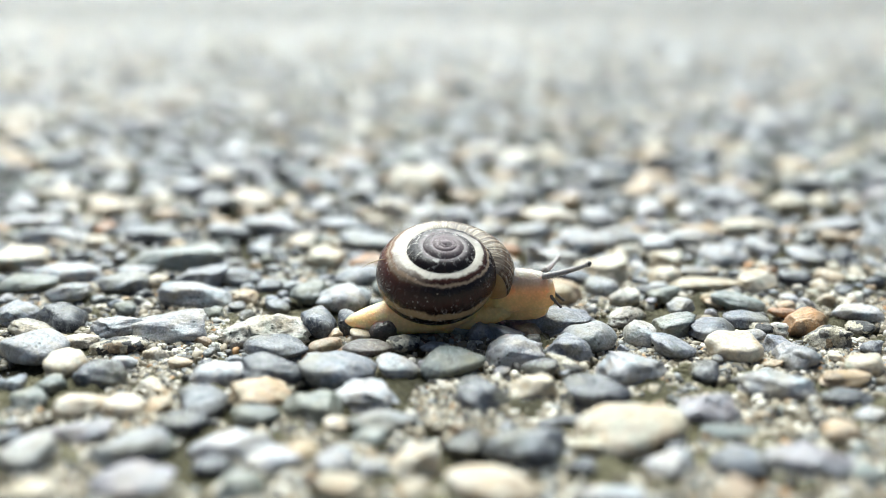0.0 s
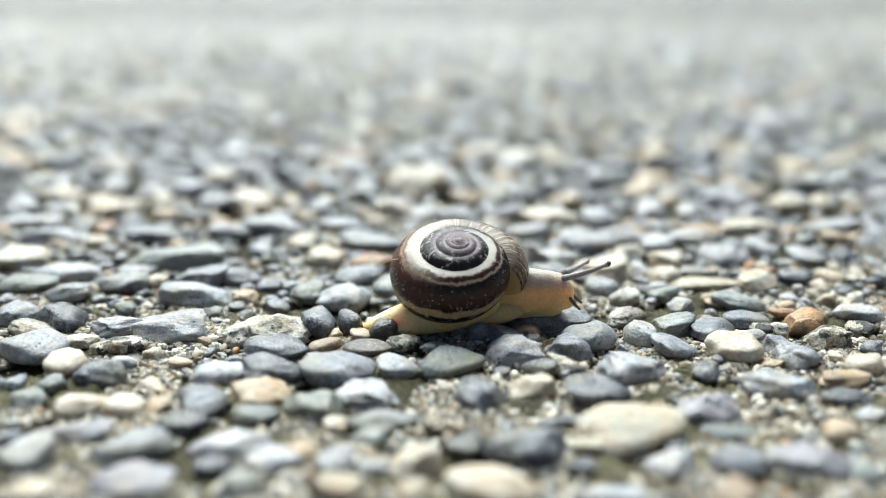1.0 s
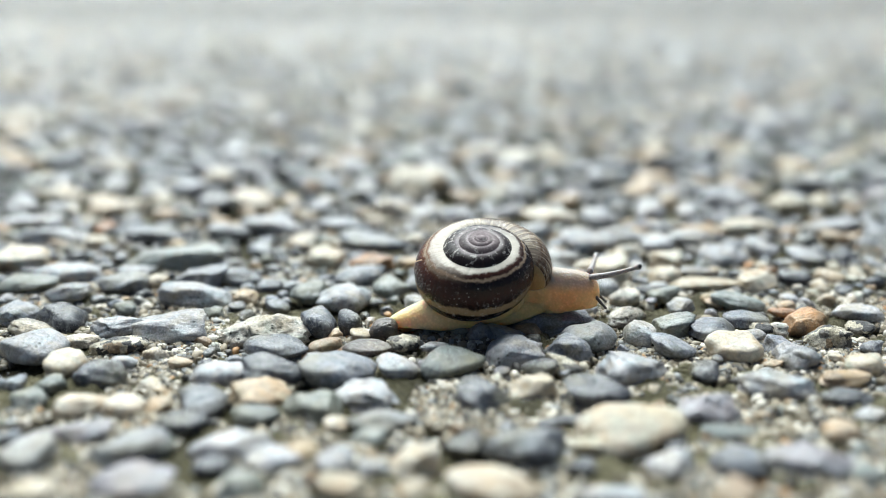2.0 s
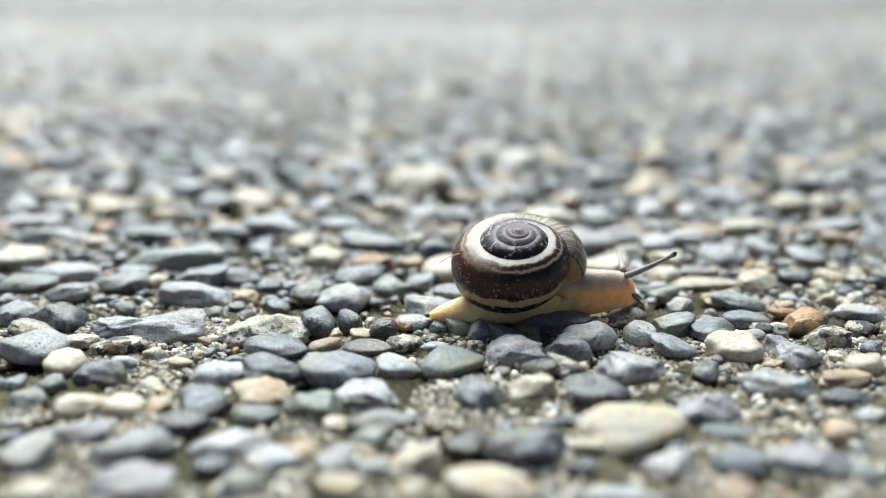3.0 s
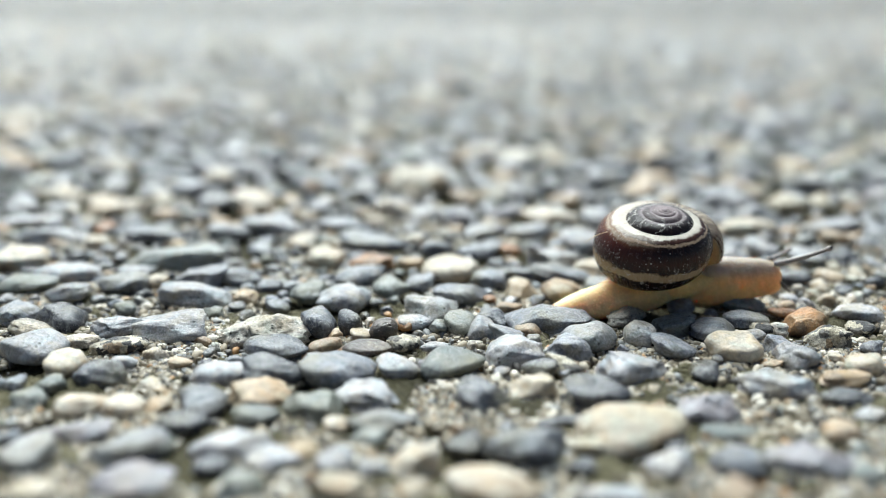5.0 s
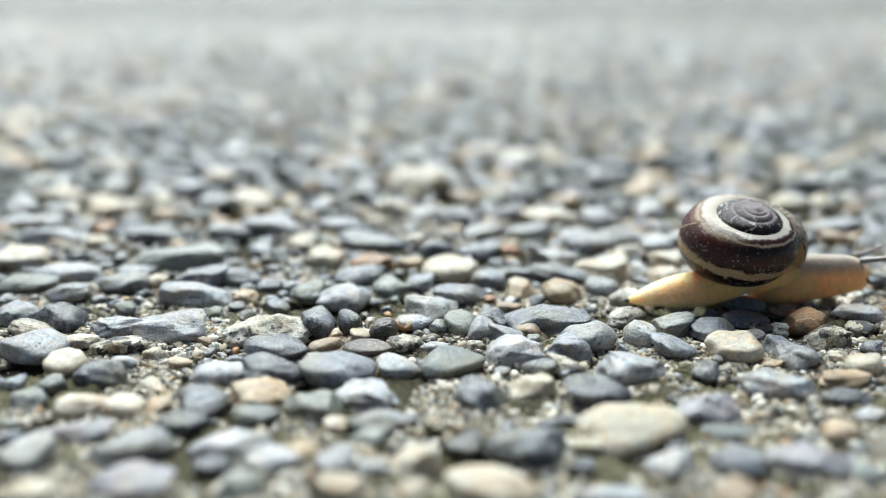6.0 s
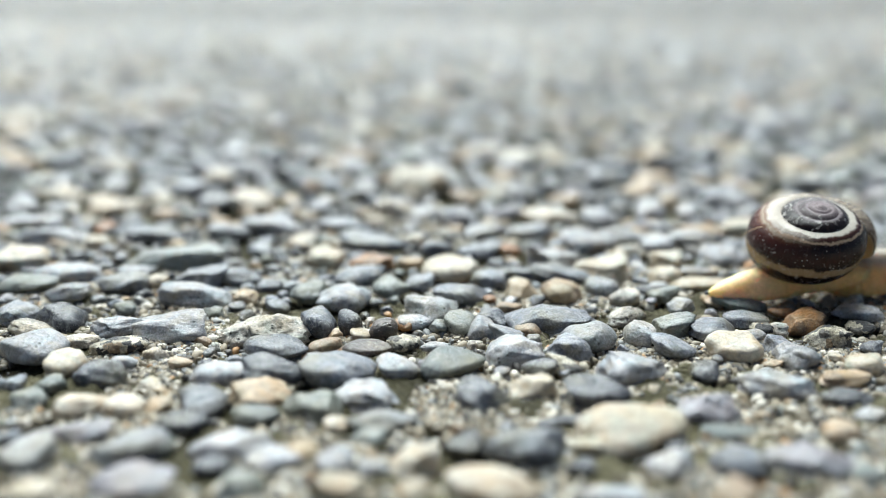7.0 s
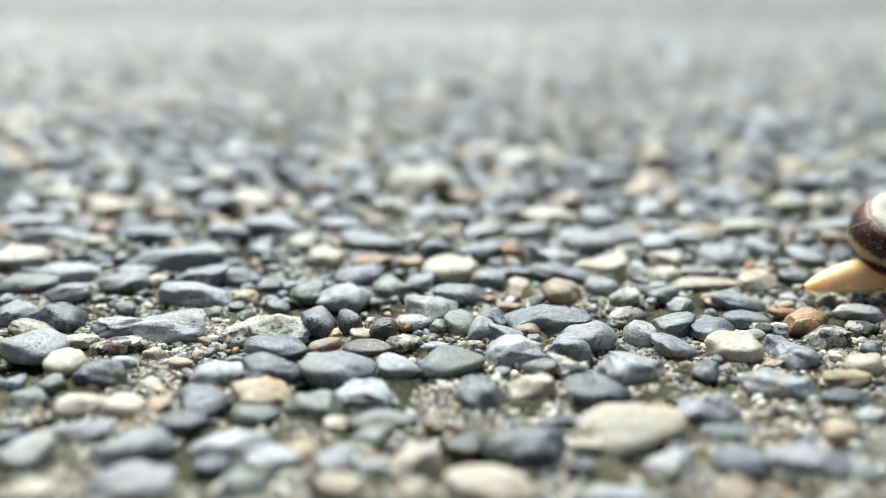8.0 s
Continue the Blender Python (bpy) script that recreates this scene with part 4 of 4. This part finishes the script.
pebble(-0.0338, 0.0942, 0.0041, 0.0051, 0.0025, "L", -7, False, 1)
pebble(0.0941, 0.0944, 0.0058, 0.0061, 0.0035, "W", -10, False, 2)
pebble(-0.1157, 0.0957, 0.0049, 0.0061, 0.0029, "L", -4, False, -1)
pebble(0.1035, 0.0963, 0.0043, 0.0053, 0.0026, "W", 6, False, 0)
pebble(-0.0627, 0.0970, 0.0049, 0.0061, 0.0029, "L", 2, False, 2)
pebble(-0.0513, 0.0978, 0.0066, 0.0083, 0.0040, "W", -2, False, -0)
pebble(0.0797, 0.1002, 0.0084, 0.0053, 0.0029, "L", -5, False, -3)
pebble(0.0340, 0.1010, 0.0050, 0.0062, 0.0030, "T", -4, False, 2)
pebble(0.0064, 0.1046, 0.0046, 0.0057, 0.0027, "T", 4, False, -0)
pebble(-0.1094, 0.1087, 0.0083, 0.0042, 0.0023, "W", 9, False, 4)
pebble(0.0234, 0.1097, 0.0053, 0.0045, 0.0025, "L", 2, False, 1)
pebble(-0.0223, 0.1113, 0.0043, 0.0054, 0.0026, "L", 1, False, -4)
pebble(0.0569, 0.1121, 0.0053, 0.0062, 0.0032, "T", 4, False, -4)
pebble(-0.0754, 0.1148, 0.0078, 0.0061, 0.0033, "G", -12, False, -2)
pebble(-0.0978, 0.1164, 0.0053, 0.0062, 0.0032, "L", -6, False, 4)
pebble(-0.0382, 0.1201, 0.0045, 0.0038, 0.0021, "R", 11, False, -1)
pebble(-0.0330, 0.1211, 0.0038, 0.0048, 0.0023, "G", -5, False, 2)
pebble(-0.0072, 0.1218, 0.0095, 0.0119, 0.0057, "W", 10, False, -4)
pebble(0.1080, 0.1221, 0.0090, 0.0059, 0.0032, "L", 6, False, -1)
pebble(0.0499, 0.1274, 0.0065, 0.0081, 0.0039, "L", -8, False, 4)
pebble(-0.0889, 0.1279, 0.0037, 0.0036, 0.0022, "L", -10, False, 3)
pebble(-0.0699, 0.1337, 0.0050, 0.0063, 0.0030, "W", -5, False, -1)
pebble(0.1114, 0.1422, 0.0050, 0.0062, 0.0030, "W", -6, False, -1)
pebble(0.0435, 0.1470, 0.0070, 0.0056, 0.0031, "G", -4, False, -1)
pebble(-0.0300, 0.1501, 0.0040, 0.0050, 0.0024, "L", 11, False, -1)
pebble(0.0242, 0.1512, 0.0061, 0.0052, 0.0031, "G", 0, False, -3)
pebble(0.0727, 0.1533, 0.0061, 0.0074, 0.0037, "G", 6, False, -1)
pebble(0.0104, 0.1563, 0.0045, 0.0056, 0.0027, "G", 9, False, -5)
pebble(-0.1275, 0.1574, 0.0070, 0.0067, 0.0042, "G", -5, False, 2)
pebble(-0.0469, 0.1683, 0.0062, 0.0077, 0.0037, "P", 7, False, 3)


# ---------------------------------------------------------------- the rest of the pebbles and the grit between them
def dart(count, region, radius, seed, old, gap=0.86):
    """Places scattered so that they hardly overlap each other or the old ones."""
    r = np.random.RandomState(seed)
    cell, boxes, out = 0.012, {}, []
    for x, y, s in old:
        boxes.setdefault((int(x // cell), int(y // cell)), []).append((x, y, s))
    for _ in range(count):
        x, y = region(r)
        s = radius(r, y)
        i, j = int(x // cell), int(y // cell)
        near = [q for di in (-1, 0, 1) for dj in (-1, 0, 1) for q in boxes.get((i + di, j + dj), ())]
        if all((x - q[0]) ** 2 + (y - q[1]) ** 2 > (gap * (s + q[2])) ** 2 for q in near):
            boxes.setdefault((i, j), []).append((x, y, s))
            out.append((x, y, s))
    return out


def in_view(near, far):
    def pick(r):
        d = math.sqrt(r.uniform(near ** 2, far ** 2))
        return r.uniform(-1, 1) * (d * 0.5 + 0.02), EYE[1] + d
    return pick


def beside_view(r):
    """Round the camera's wedge, so that the bed of pebbles goes on to all sides."""
    while True:
        x, y = r.uniform(-0.34, 0.34), r.uniform(-0.34, 0.42)
        if abs(x) > (y - EYE[1]) * 0.5 + 0.016:
            return x, y


def scatter(name, label, places, level, colours, weights, seed, sink=0.0, flat=(0.35, 0.7), broken=1, smooth=True, low=0.0, crust=0.0):
    r = np.random.RandomState(seed)
    shapes = [stone_shape(50 + n, level, n % 3 < broken, crust) for n in range(16)]
    verts, faces, index, total = [], [], [], 0
    for x, y, s in places:
        p, f = shapes[r.randint(16)]
        a, t = s * r.uniform(0.95, 1.35), r.uniform(-math.pi, math.pi)
        b, c = s * r.uniform(0.7, 1.0), s * r.uniform(*flat)
        q = p * (a, b, c)
        rise = low and 0.0006 * min(1, max(0, (-0.012 - y) / 0.016))
        q = np.stack([q[:, 0] * math.cos(t) - q[:, 1] * math.sin(t) + x, q[:, 0] * math.sin(t) + q[:, 1] * math.cos(t) + y, q[:, 2] + c * sink + low + rise], 1)
        verts.append(q)
        faces.append(f + total)
        total += len(q)
        index.append(np.full(len(f), r.choice(len(colours), p=weights)))
    me = mesh_of(name, np.concatenate(verts), np.concatenate(faces), colours, np.concatenate(index), smooth)
    ob = tagged(new(name, me), label, kind="stuff")
    ob.parent = ground
    return ob


def size_of(r, y):
    return float(np.clip(r.lognormal(math.log(0.005), 0.42), 0.002, 0.011))


def small_size(r, y):
    return float(np.clip(r.lognormal(math.log(0.0018 + max(0, y - 0.04) * 0.035), 0.4), 0.0011, 0.008))


KINDS = [STONES[c][0] for c in "GDLNPWTRM"]
SHARE = np.array([0.22, 0.1, 0.24, 0.1, 0.1, 0.11, 0.09, 0.02, 0.03])
# more pale stones far off: the distance haze is put into their colours
PALE = np.array([0.15, 0.05, 0.28, 0.1, 0.15, 0.2, 0.1, 0.02, 0.02])
FINE = np.array([0.12, 0.08, 0.12, 0.1, 0.06, 0.1, 0.16, 0.04, 0.26])
near_fill = dart(1100, in_view(0.085, 0.18), small_size, 10, PLACED, 0.95)
next_fill = dart(14000, in_view(0.175, 0.34), small_size, 11, PLACED + near_fill, 0.85)
far_fill = dart(60000, in_view(0.34, 1.4), size_of, 12, PLACED + next_fill)
last_fill = dart(60000, in_view(1.4, 3.6), size_of, 13, [])
side_fill = dart(16000, beside_view, size_of, 14, PLACED + near_fill + next_fill + far_fill)
scatter("gravel", "small mixed pebbles packed between larger ones", near_fill, 3, KINDS, FINE / FINE.sum(), 21, -0.4, (0.5, 0.85), 3, crust=0.05)
scatter("small_pebbles", "small mixed river pebbles packed between larger ones", next_fill, 3, KINDS, SHARE / SHARE.sum(), 24, -0.3, (0.35, 0.65), 1)
scatter("outer_pebbles", "mixed grey, cream and tan pebbles set in concrete", side_fill, 2, KINDS, SHARE / SHARE.sum(), 25)
scatter("distant_pebbles", "mixed grey, cream and tan pebbles set in concrete", far_fill, 2, KINDS, PALE / PALE.sum(), 22, flat=(0.22, 0.45))
scatter("farthest_pebbles", "mixed grey and cream pebbles set in concrete", last_fill, 1, KINDS, PALE / PALE.sum(), 23, flat=(0.22, 0.45))


def grit_places(count, far, size, seed, most, bare):
    r = np.random.RandomState(seed)
    out = []
    for _ in range(count):
        d = math.sqrt(r.uniform(0.095 ** 2, far ** 2))
        x, y = r.uniform(-1, 1) * (d * 0.49 + 0.005), EYE[1] + d
        if noise.noise((x * 55, y * 55, seed)) + 0.35 * noise.noise((x * 170, y * 170, seed)) < bare:
            continue
        out.append((x, y, float(np.clip(r.lognormal(math.log(size), 0.65), 0.00012, most))))
    return out


scatter("grit", "fine gravel loose between the pebbles", grit_places(24000, 0.24, 0.00055, 31, 0.0013, -0.08), 2, [GRIT], [1.0], 32, sink=-0.1, flat=(0.6, 1.0), broken=3, low=-0.0011)
scatter("sand", "pale sand caught between the pebbles", grit_places(100000, 0.2, 0.00033, 33, 0.0007, 0.04), 1, [GRIT], [1.0], 34, sink=0.3, flat=(0.7, 1.0), broken=3, smooth=False, low=-0.0010)

motions()
